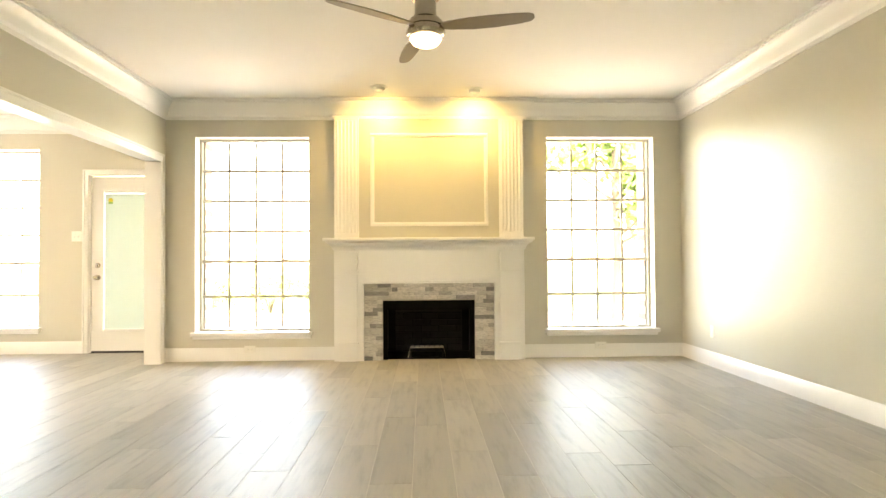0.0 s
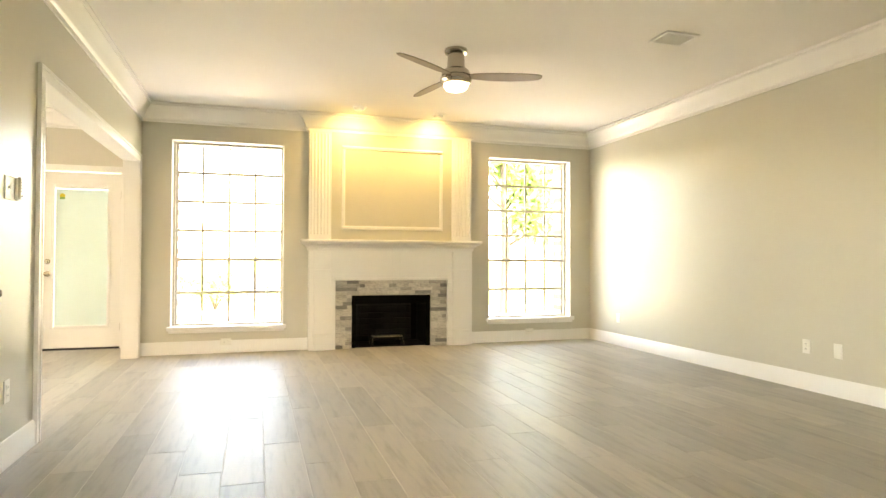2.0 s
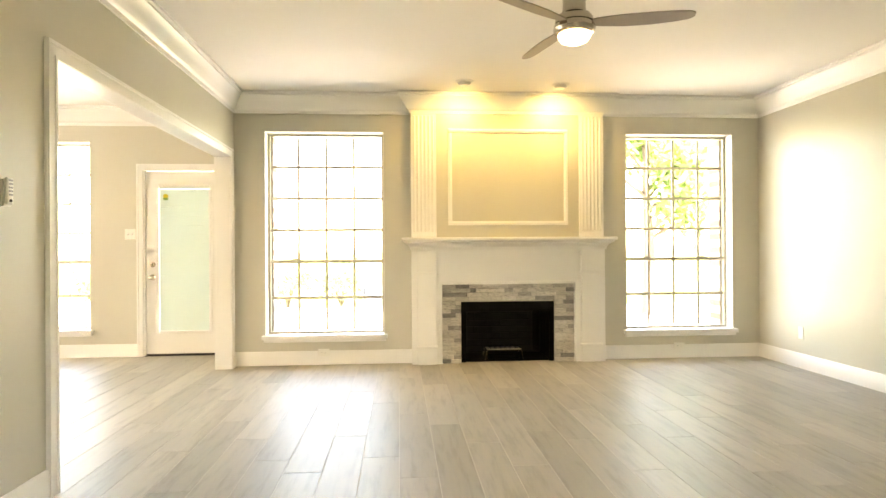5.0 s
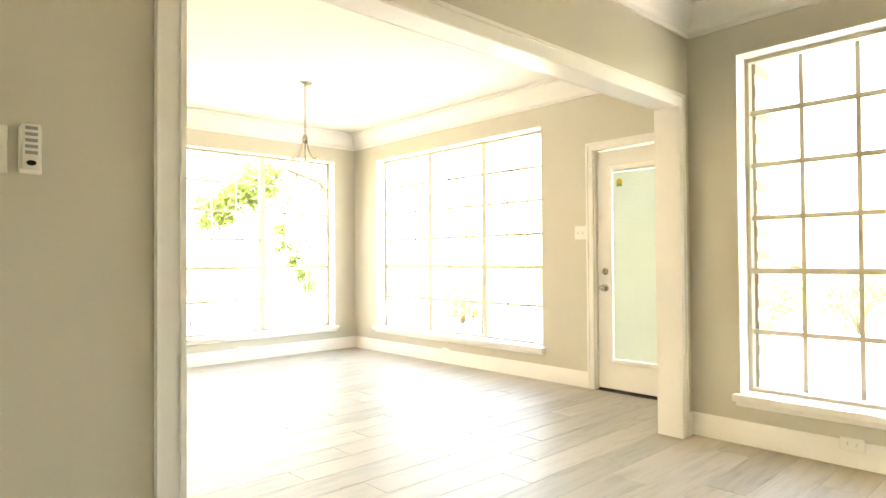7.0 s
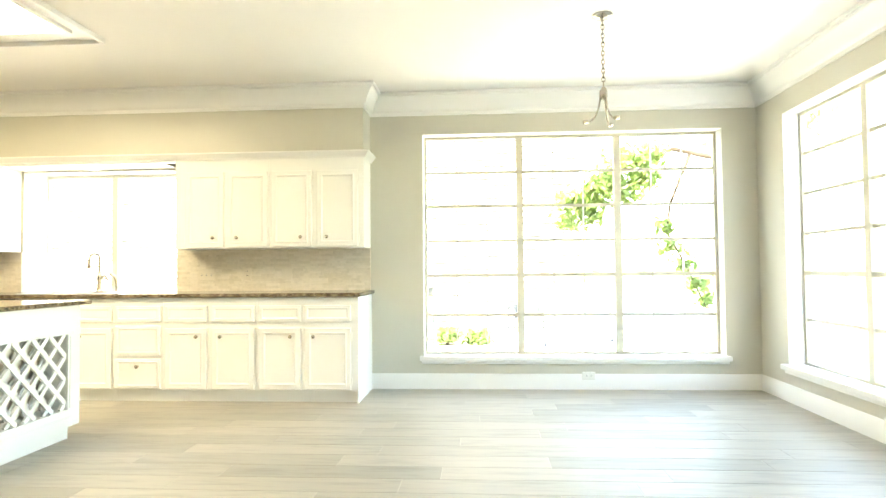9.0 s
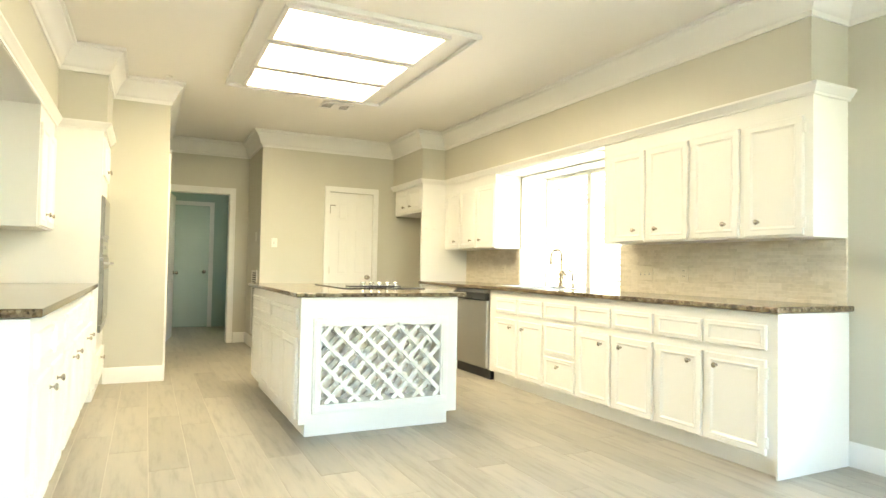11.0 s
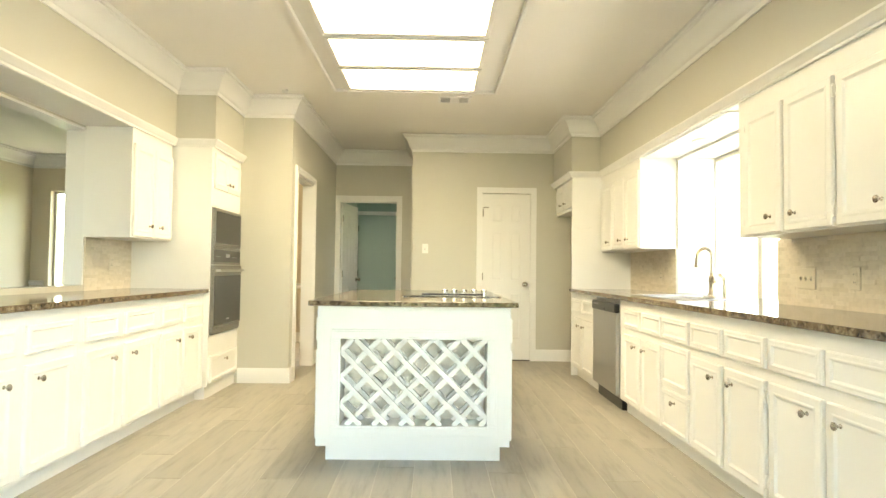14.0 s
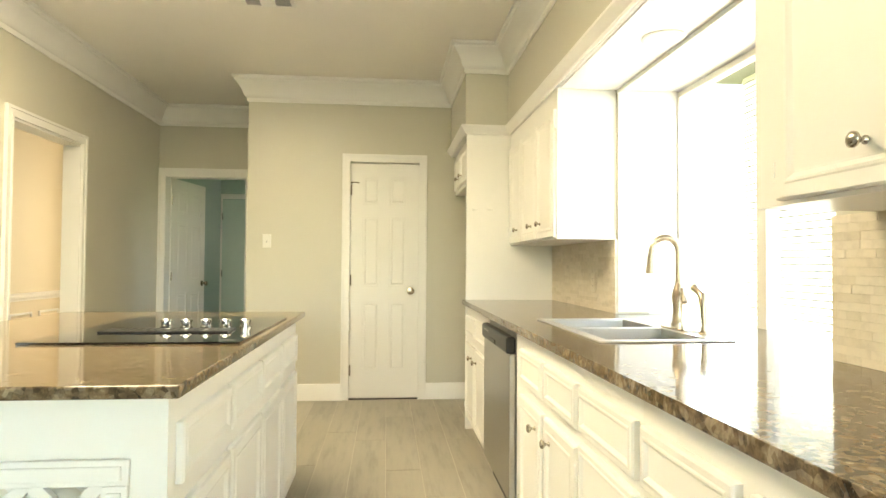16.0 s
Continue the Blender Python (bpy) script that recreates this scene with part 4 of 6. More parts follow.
recessed_spot(0.0, 6.6, True, "lit eyeball spotlight in the ceiling before the fireplace")
recessed_spot(0.943, 6.675, True, "lit eyeball spotlight in the ceiling before the fireplace")
bay_light = recessed_spot(-6.93, 1.62, False, "unlit recessed can above the sink")
bay_light.location.z = 2.086
structure("trim_bay_head", one_box(KW - 0.012, KW + 0.008, SINK_WIN[0] + 0.004, SINK_WIN[1] - 0.004, 2.066, 2.086, 0.004), TRIM, "white moulding across the head of the sink window recess", "trim")


def ceiling_vent(x0, x1, y0, y1, label, split=False):
    v = thing("ceiling_vent", pose(x0, y0, H), label, "air vent", "ceiling vents")
    w, d = x1 - x0, y1 - y0
    # Dark sheet stands in for the shaded duct above the slats.
    part("backing", one_box(0.02, w - 0.02, 0.02, d - 0.02, -0.004, -0.001), DARK, v)
    part("frame", boxes((0, w, 0, 0.025, -0.014, -0.001), (0, w, d - 0.025, d, -0.014, -0.001), (0, 0.025, 0.025, d - 0.025, -0.014, -0.001), (w - 0.025, w, 0.025, d - 0.025, -0.014, -0.001), bevel=0.003), TRIM, v)
    n = 9
    for k in range(n):
        y = 0.035 + (d - 0.07) * k / (n - 1)
        bm = bmesh.new()
        q = [bm.verts.new(p) for p in ((0.025, y - 0.007, -0.005), (w - 0.025, y - 0.007, -0.005), (w - 0.025, y + 0.005, -0.016), (0.025, y + 0.005, -0.016))]
        r = [bm.verts.new(p.co + Vector((0, 0.0015, 0.001))) for p in q]
        bm.faces.new(q)
        bm.faces.new(r[::-1])
        for i in range(4):
            bm.faces.new((q[i], r[i], r[(i + 1) % 4], q[(i + 1) % 4]))
        part("slat", bm, TRIM, v)
    if split:
        part("divider", one_box(w * 0.36, w * 0.64, 0.02, d - 0.02, -0.018, -0.004), TRIM, v)


ceiling_vent(1.80, 2.09, 3.665, 3.90, "white slatted ceiling air vent")
ceiling_vent(-0.99, -0.71, 3.60, 3.85, "white slatted ceiling air vent")
ceiling_vent(-5.26, -4.945, 0.20, 0.42, "white slatted kitchen ceiling vent", True)


def plate(kind, m, w, h, label, toggles=0, outlets=0, rockers=0, plastic=PLASTIC):
    """A wall plate: local x across, z up, standing out towards -y."""
    p = thing(kind, m, label, "outlet" if outlets else "switch" if toggles or rockers else "wall plate", "wall plates")
    part("plate", rings(bmesh.new(), -w / 2, w / 2, -h / 2, h / 2, [(0, 0), (0, -0.003), (0.003, -0.006), (0.004, -0.006)]), plastic, p)
    n = toggles + rockers
    for k in range(toggles):
        x = (k - (n - 1) / 2) * 0.046
        part("toggle_slot", one_box(x - 0.005, x + 0.005, -0.0066, -0.006, -0.012, 0.012), GREY_PLASTIC, p)
        part("toggle", one_box(x - 0.004, x + 0.004, -0.016, -0.006, -0.002, 0.01, 0.001), plastic, p)
    for k in range(rockers):
        x = (k + toggles - (n - 1) / 2) * 0.046
        part("rocker", one_box(x - 0.016, x + 0.016, -0.009, -0.006, -0.033, 0.033, 0.002), plastic, p)
    for k in range(outlets):
        for z in (-0.02, 0.02):
            o = part("socket", one_box(-0.017, 0.017, -0.0085, -0.006, z - 0.014, z + 0.014, 0.002), plastic, p)
            for x in (-0.006, 0.006):
                # Dark chips paint the shade inside the plug holes.
                part("slot", one_box(x - 0.0012, x + 0.0012, -0.009, -0.0085, z - 0.004, z + 0.005), DARK, o)
    for z in (-0.042, 0.042) if h > 0.1 else ():
        if not outlets:
            part("screw", lathe(bmesh.new(), [(0.003, 0), (0.003, 0.001), (0, 0.001)], Matrix.Translation((0, -0.006, z)) @ Matrix.Rotation(radians(90), 4, "X"), 8), plastic, p)
    return p


def on(wall_name, a, z):
    """A pose on a wall's face at a along it."""
    return {"living_west": pose(LW, a, z, 0, 0, 90), "east": pose(LE, a, z, 0, 0, -90), "north": pose(a, LN, z), "nook_north": pose(a, KN, z), "kitchen_west": pose(KW, a, z, 0, 0, 90), "splash_west": pose(KW + 0.0175, a, z, 0, 0, 90), "splash_east": pose(KE - 0.0175, a, z, 0, 0, -90), "pantry": pose(a, -1.30, z, 0, 0, 180), "hall_west": pose(-4.645, a, z, 0, 0, 90), "hall_end": pose(a, -2.33, z, 0, 0, 180)}[wall_name]


plate("light_switch", on("living_west", 3.468, 1.397), 0.118, 0.118, "white double switch plate with a toggle and a rocker", 1, 0, 1)
plate("wall_outlet", on("living_west", 3.475, 0.378), 0.072, 0.115, "white duplex outlet near the opening", 0, 1)
plate("wall_outlet", on("east", 3.77, 0.352), 0.072, 0.115, "white duplex outlet on the side wall", 0, 1)
plate("blank_plate", on("east", 3.49, 0.35), 0.072, 0.115, "white blank wall plate on the side wall")
plate("blank_plate", on("east", 6.45, 0.335), 0.072, 0.115, "white blank wall plate on the side wall")
for wn_, a in (("north", -1.39), ("north", 2.31)):
    o = plate("wall_outlet", on(wn_, a, 0.125) @ pose(0, -0.017, 0, 0, 90), 0.072, 0.115, "white duplex outlet set in the baseboard", 0, 1)
o = plate("wall_outlet", on("kitchen_west", 6.28, 0.125) @ pose(0, -0.017, 0, 0, 90), 0.072, 0.115, "white duplex outlet set in the baseboard", 0, 1)
o = plate("wall_outlet", on("nook_north", -5.3, 0.125) @ pose(0, -0.017, 0, 0, 90), 0.072, 0.115, "white duplex outlet set in the baseboard", 0, 1)
plate("light_switch", on("nook_north", -3.57, 1.347), 0.118, 0.118, "white double toggle switch by the back door", 2)
plate("light_switch", on("pantry", -4.812, 1.35), 0.072, 0.115, "white single toggle switch beside the pantry door", 1)
plate("light_switch", on("hall_west", -1.62, 1.43), 0.072, 0.115, "white hall switch plate", 1)
plate("wall_outlet", on("splash_west", 3.12, 1.075), 0.072, 0.115, "cream duplex outlet on the stone backsplash", 0, 1, plastic=CREAM)
plate("light_switch", on("splash_west", 2.725, 1.068), 0.165, 0.115, "cream three-toggle switch plate on the stone backsplash", 3, plastic=CREAM)
plate("blank_plate", on("splash_west", 3.5, 1.075), 0.1, 0.115, "cream blank plate on the stone backsplash", plastic=CREAM)
plate("wall_outlet", on("splash_west", 0.56, 1.066), 0.072, 0.115, "cream duplex outlet beside the sink window", 0, 1, plastic=CREAM)
plate("wall_outlet", on("splash_east", 3.4, 1.12), 0.072, 0.115, "cream duplex outlet on the stone backsplash", 0, 1, plastic=CREAM)
plate("wall_outlet", on("splash_east", 1.35, 1.12), 0.072, 0.115, "cream duplex outlet on the stone backsplash", 0, 1, plastic=CREAM)


def fan_remote():
    r = thing("fan_remote", on("living_west", 3.572, 1.402), "white fan remote in a wall cradle", "remote control")
    part("cradle", one_box(-0.024, 0.024, -0.012, 0, -0.06, 0.055, 0.003), PLASTIC, r)
    part("remote_body", one_box(-0.02, 0.02, -0.026, -0.012, -0.05, 0.062, 0.004), PLASTIC, r)
    for k in range(5):
        part("button", one_box(-0.013, 0.013, -0.0275, -0.026, 0.046 - k * 0.015, 0.054 - k * 0.015), GREY_PLASTIC, r)
    part("badge", lathe(bmesh.new(), [(0.008, 0), (0.008, 0.0015), (0, 0.0015)], Matrix.Translation((0, -0.026, -0.035)) @ Matrix.Rotation(radians(90), 4, "X") @ Matrix.Diagonal((1.3, 0.8, 1, 1)), 14), DARK, r)


fan_remote()


# ---- breakfast nook pendant ----
def pendant():
    p = thing("pendant_light", pose(-5.365, 6.125, H), "brushed nickel pendant on a chain with bare curved arms", "pendant light")
    part("canopy", lathe(bmesh.new(), [(0, 0), (0.066, 0), (0.066, -0.008), (0.05, -0.018), (0.018, -0.026), (0.01, -0.04), (0, -0.04)], None, 28), NICKEL, p, "", True)
    n = 15
    z = -0.036
    for k in range(n):
        q = [(0.0105 * math.cos(t), 0, z - 0.016 + 0.02 * math.sin(t)) for t in [2 * math.pi * i / 12 for i in range(13)]]
        if k % 2:
            q = [(0, x, zz) for x, _, zz in q]
        part("chain_link", tube(bmesh.new(), q, 0.0036, 6), NICKEL, p)
        z -= 0.0285
    part("hub", lathe(bmesh.new(), [(0, z - 0.005), (0.012, z - 0.01), (0.022, z - 0.03), (0.024, z - 0.075), (0.016, z - 0.09), (0, z - 0.092)], None, 20), NICKEL, p, "", True)
    for k in range(3):
        a = 2 * math.pi * k / 3 + 0.5
        pts = [(r * math.cos(a), r * math.sin(a), z + h) for r, h in ((0.02, -0.03), (0.024, -0.09), (0.034, -0.15), (0.056, -0.2), (0.09, -0.235), (0.118, -0.24))]
        arm = part("arm", tube(bmesh.new(), pts, 0.006, 8), NICKEL, p, "", True)
        part("lamp_cup", lathe(bmesh.new(), [(0, -0.008), (0.016, -0.006), (0.02, 0.004), (0.018, 0.014), (0, 0.014)], Matrix.Translation(pts[-1]), 14), NICKEL, arm, "", True)
    return p


pendant()


# ---- kitchen ----
KNOB = lathe(bmesh.new(), [(0.009, 0.0), (0.009, 0.002), (0.005, 0.005), (0.0045, 0.014), (0.011, 0.018), (0.0155, 0.023), (0.0155, 0.028), (0.01, 0.032), (0, 0.033)], Matrix.Rotation(radians(90), 4, "X"), 18)
KNOB_MESH = bpy.data.meshes.new("knob")
KNOB.to_mesh(KNOB_MESH)
KNOB.free()
KNOB_MESH.materials.append(NICKEL)
KNOB_MESH.shade_smooth()
HINGE = boxes((-0.007, 0.007, -0.012, 0.0, -0.03, 0.03), (-0.004, 0.004, -0.016, -0.012, -0.018, 0.018))
HINGE_MESH = bpy.data.meshes.new("hinge")
HINGE.to_mesh(HINGE_MESH)
HINGE.free()
HINGE_MESH.materials.append(CAB)
DOOR_STEPS = [(0, 0.0), (0, -0.014), (0.005, -0.019), (0.034, -0.019), (0.038, -0.0215), (0.044, -0.0215), (0.049, -0.017), (0.055, -0.0125), (0.06, -0.012)]
DRAWER_STEPS = [(0, 0.0), (0, -0.014), (0.005, -0.019), (0.018, -0.019), (0.021, -0.021), (0.026, -0.021), (0.03, -0.017), (0.034, -0.013), (0.037, -0.0125)]


def front(cab, name, x0, x1, z0, z1, knob=None, hinge=None):
    d = part(name, rings(bmesh.new(), x0, x1, z0, z1, DOOR_STEPS if name == "door" else DRAWER_STEPS), CAB, cab)
    if knob:
        piece("knob", KNOB_MESH, d, (knob[0], -0.019 if name == "door" else -0.013, knob[1]))
    if hinge:
        for z in (z0 + 0.07, z1 - 0.07):
            piece("hinge", HINGE_MESH, d, (hinge, -0.004, z))
    return d


def base_cabinet(m, w, depth, label, bays, end_panel=False):
    """bays: (x0, x1, kind, knob side) across the front; a toe kick below."""
    c = thing("base_cabinet", m, label, "cabinet", "base cabinets")
    part("body", boxes((0, w, 0, depth, 0.1, 0.874)), CAB, c)
    part("toe_kick", one_box(0.0, w, 0.055, depth - 0.02, 0.0, 0.1), CAB, c)
    if end_panel:
        part("end_panel", boxes((-0.012, -0.001, 0.0, depth, 0.1, 0.874), (-0.012, -0.001, 0.03, depth, 0.0, 0.1)), CAB, c)
    for x0, x1, kind, side in bays:
        kx = x1 - KNOB_IN if side == "r" else x0 + KNOB_IN
        hx = x0 - 0.006 if side == "r" else x1 + 0.006
        front(c, "drawer", x0, x1, 0.675, 0.81)
        if kind == "door":
            front(c, "door", x0, x1, 0.113, 0.622, (kx, 0.552), hx)
        else:
            front(c, "drawer", x0, x1, 0.395, 0.645)
            front(c, "drawer", x0, x1, 0.117, 0.366, ((x0 + x1) / 2, 0.302))
    return c


def wall_cabinet(m, w, depth, z0, z1, bays, label, rail=0.01, top=0.112, low=0.085):
    c = thing("wall_cabinet", m, label, "cabinet", "wall cabinets")
    part("body", boxes((0, w, 0, depth, z0, z1)), CAB, c)
    for x0, x1, side in bays:
        inset = min(0.1, (x1 - x0) * 0.26)
        kx = x1 - inset if side == "r" else x0 + inset
        hx = x0 - 0.006 if side == "r" else x1 + 0.006
        front(c, "door", x0, x1, z0 + rail, z1 - top, (kx, z0 + rail + low), hx)
    return c


KNOB_IN = 0.082
WF, EF = -6.40, -3.02          # cabinet fronts, west and east
# west run, pairs of doors; local x runs north
for y0, y1, bays, label in (
        (3.4445, 4.29, [(3.465, 3.82, "door", "r"), (3.85, 4.24, "door", "l")], "white base cabinet with two panelled doors at the run's end"),
        (2.636, 3.4435, [(2.655, 3.018, "door", "r"), (3.06, 3.425, "door", "l")], "white base cabinet with two panelled doors"),
        (2.204, 2.635, [(2.222, 2.618, "drawers", "l")], "white base cabinet with a stack of drawers"),
        (1.315, 2.203, [(1.44, 1.80, "door", "r"), (1.835, 2.19, "door", "l")], "white sink base cabinet with two doors"),
        (-0.33, 0.60, [(-0.30, 0.11, "door", "r"), (0.14, 0.56, "door", "l")], "white base cabinet next to the dishwasher")):
    base_cabinet(pose(WF, y0, 0, 0, 0, 90), y1 - y0, WF - KW, label, [(a - y0, b - y0, k, s) for a, b, k, s in bays])
part("end_panel", one_box(-0.012, 0.0, -0.0, 0.62, 0.0, 0.874), CAB, tagged(thing("end_panel", pose(WF, 4.302, 0, 0, 0, 90) @ pose(0, 0, 0), "white painted end panel of the cabinet run", "panel"), "white painted end panel of the cabinet run", "panel"))
# east run: local x runs south
for y1, y0, doors, label in (
        (3.79, 2.798, ((3.69, 3.297), (3.225, 2.856)), "white base cabinet with two panelled doors at the peninsula end"),
        (2.797, 1.873, ((2.745, 2.40), (2.32, 1.925)), "white base cabinet with two panelled doors"),
        (1.872, 1.03, ((1.82, 1.505), (1.435, 1.10)), "white base cabinet next to the oven tower")):
    base_cabinet(pose(EF, y1, 0, 0, 0, -90), y1 - y0, KE - EF, label, [(y1 - a, y1 - b, "door", k) for (a, b), k in zip(doors, "rl")], y1 > 3)

# wall cabinets
WU, EU = -6.71, -2.74
for y0, y1, bays in ((3.4395, 4.29, [(3.46, 3.825, "r"), (3.87, 4.24, "l")]), (2.575, 3.4385, [(2.672, 3.025, "r"), (3.055, 3.427, "l")])):
    wall_cabinet(pose(WU, y0, 0, 0, 0, 90), y1 - y0, WU - KW, 1.30, 2.10, [(a - y0, b - y0, s) for a, b, s in bays], "white wall cabinet with two panelled doors above the backsplash")
wall_cabinet(pose(WU, -0.33, 0, 0, 0, 90), 1.19, WU - KW, 1.30, 2.10, [(a + 0.33, b + 0.33, s) for a, b, s in ((-0.30, 0.06, "r"), (0.08, 0.46, "r"), (0.485, 0.845, "l"))], "white wall cabinet with three panelled doors beside the sink window")
wall_cabinet(pose(EU, 3.72, 0, 0, 0, -90), 0.63, KE - EU, 1.30, 2.10, [(0.015, 0.285, "r"), (0.307, 0.605, "l")], "white wall cabinet with two doors at the peninsula end")
wall_cabinet(pose(EU, 1.715, 0, 0, 0, -90), 0.66, KE - EU, 1.30, 2.10, [(0.02, 0.33, "r"), (0.345, 0.645, "l")], "white wall cabinet with two doors beside the oven tower")
wall_cabinet(pose(-6.42, -1.29, 0, 0, 0, 90), 0.925, -6.42 - KW, 1.76, 2.10, [(0.05, 0.45, "r"), (0.47, 0.88, "l")], "white cabinet above the empty fridge alcove", 0.03, 0.045, 0.065)
fp = thing("fridge_panel", pose(-6.39, -0.362, 0, 0, 0, 90), "tall white panel beside the empty fridge alcove", "panel")
part("panel", one_box(0, 0.03, 0, 0.64, 0.0, 2.10, 0.002), CAB, fp)
part("panel_joint", one_box(0.03, 0.0315, 0.004, 0.3, 1.788, 1.792), CAB, fp)
for x in (0.06, 0.17):
    part("hook", tube(bmesh.new(), [(0.03, x - 0.02, 1.56), (0.045, x - 0.015, 1.553), (0.052, x, 1.555), (0.045, x + 0.015, 1.553), (0.03, x + 0.02, 1.56)], 0.004, 6), TRIM, fp)

CABCROWN = [(0.0, 2.095), (0.012, 2.095), (0.014, 2.108), (0.026, 2.118), (0.04, 2.14), (0.046, 2.145), (0.046, 2.158), (0.0, 2.158)]
moulding("crown_cabinets_west", [(KW, 4.295), (WU + 0.005, 4.295), (WU + 0.005, -0.33), (-6.39, -0.33), (-6.39, -1.30)], CABCROWN, "small white crown along the wall cabinets", "crown moulding")
moulding("crown_cabinets_east", [(-3.07, 0.275), (-3.07, 1.025), (EU - 0.005, 1.025), (EU - 0.005, 3.725), (KE, 3.725)], CABCROWN, "small white crown along the wall cabinets", "crown moulding")
structure("trim_valance_west", one_box(-6.79, WU + 0.004, 0.862, 2.573, 2.092, 2.13), TRIM, "white board over the sink window", "trim")
structure("trim_valance_east", boxes((-2.75, EU, 1.72, 3.085, 2.092, 2.13), (EU, KE, 1.72, 3.085, 2.10, 2.13)), TRIM, "white board over the pass-through", "trim")
structure("trim_soffit_top", boxes((-6.79, WU + 0.004, -0.33, 0.862, 2.1, 2.13), (-6.79, WU + 0.004, 2.573, 4.29, 2.1, 2.13), (-6.5, -6.395, -1.3, -0.33, 2.1, 2.13)), TRIM, "white ledge above the wall cabinets", "trim")


def oven_tower():
    y1, y0 = 1.025, 0.275
    w = y1 - y0
    t = thing("oven_tower", pose(-3.06, y1, 0, 0, 0, -90), "tall white built-in oven cabinet", "cabinet")
    d = KE + 3.06
    part("body", one_box(0.022, w - 0.012, 0.05, d, 0.1, 2.12), CAB, t)
    for a, b in ((0, 0.022), (w - 0.012, w)):
        part("side_panel", one_box(a, b, 0, d, 0.1, 2.12), CAB, t)
    for a, b in ((0.1, 0.52), (1.6, 2.12)):
        part("face_panel", one_box(0.022, w - 0.012, 0, 0.05, a, b), CAB, t)
    part("plinth", one_box(0.0, w, 0.02, d, 0, 0.1), CAB, t)
    front(t, "door", 0.05, 0.36, 1.76, 2.06, (0.325, 1.82), 0.044)
    front(t, "door", 0.375, 0.69, 1.76, 2.06, (0.41, 1.82), 0.696)
    front(t, "drawer", 0.04, w - 0.04, 0.13, 0.35, (w / 2, 0.29))
    o = thing("wall_oven", pose(-3.06, y1, 0, 0, 0, -90), "black stainless wall oven with a microwave above", "oven")
    a, b = 0.03, w - 0.02
    part("microwave_frame", one_box(a, b, -0.012, 0.05, 1.265, 1.597, 0.003), OVEN_STEEL, o)
    mw = part("microwave_door", rings(bmesh.new(), a + 0.012, b - 0.012, 1.275, 1.587, [(0, -0.012), (0, -0.022), (0.003, -0.026), (0.035, -0.026), (0.037, -0.023)]), OVEN_STEEL, o)
    part("microwave_window", one_box(a + 0.03, b - 0.03, -0.0272, -0.0235, 1.297, 1.568), BLACK_GLASS, mw)
    part("control_panel", one_box(a, b, -0.02, 0.05, 1.115, 1.262, 0.003), OVEN_STEEL, o)
    part("control_glass", one_box(a + 0.012, b - 0.012, -0.0208, -0.0195, 1.135, 1.242), BLACK_GLASS, o)
    part("display", one_box(0.33, 0.43, -0.0218, -0.0208, 1.18, 1.21), GREY_PLASTIC, o)
    for k in range(6):
        x = 0.1 + k * 0.028 if k < 3 else 0.5 + (k - 3) * 0.045
        part("button", one_box(x, x + 0.018, -0.0216, -0.0207, 1.18, 1.186), GREY_PLASTIC, o)
    dr = part("oven_door", one_box(a, b, -0.03, 0.05, 0.585, 1.11, 0.004), OVEN_STEEL, o)
    part("oven_window", one_box(a + 0.012, b - 0.012, -0.0325, -0.029, 0.60, 1.02), BLACK_GLASS, dr)
    part("handle", tube(bmesh.new(), [(a + 0.04, -0.03, 1.065), (a + 0.04, -0.062, 1.065), (b - 0.04, -0.062, 1.065), (b - 0.04, -0.03, 1.065)], 0.011, 12), STEEL, dr)
    part("lower_trim", one_box(a, b, -0.022, 0.05, 0.525, 0.58, 0.003), OVEN_STEEL, o)
    part("badge", one_box(w / 2 - 0.03, w / 2 + 0.03, -0.0335, -0.0325, 0.635, 0.645), STEEL, dr)


oven_tower()


def slab(name, outline_rows, label):
    c = thing(name, pose(0, 0, 0), label, "countertop")
    xs = sorted({v for r in outline_rows for v in r[:2]})
    ys = sorted({v for r in outline_rows for v in r[2:]})
    cells = {(i, j) for i in range(len(xs) - 1) for j in range(len(ys) - 1) if any(r[0] < (xs[i] + xs[i + 1]) / 2 < r[1] and r[2] < (ys[j] + ys[j + 1]) / 2 < r[3] for r in outline_rows)}
    bm, cache = bmesh.new(), {}

    def corner(i, j, z):
        if (i, j, z) not in cache:
            cache[i, j, z] = bm.verts.new((xs[i], ys[j], z))
        return cache[i, j, z]

    lo, hi, rim = 0.88, 0.912, []
    for i, j in cells:
        for z in (lo, hi):
            bm.faces.new([corner(p, q, z) for p, q in ((i, j), (i + 1, j), (i + 1, j + 1), (i, j + 1))])
        for di, dj, p, q in ((-1, 0, (i, j), (i, j + 1)), (1, 0, (i + 1, j), (i + 1, j + 1)), (0, -1, (i, j), (i + 1, j)), (0, 1, (i, j + 1), (i + 1, j + 1))):
            if (i + di, j + dj) not in cells:
                f = bm.faces.new((corner(*p, lo), corner(*q, lo), corner(*q, hi), corner(*p, hi)))
                rim += [e for e in f.edges if abs(e.verts[0].co.z - e.verts[1].co.z) < 1e-6]
    bmesh.ops.bevel(bm, geom=list(set(rim)), offset=0.005, segments=2, affect="EDGES", profile=0.5)
    part("slab", bm, GRANITE, c)
    return c


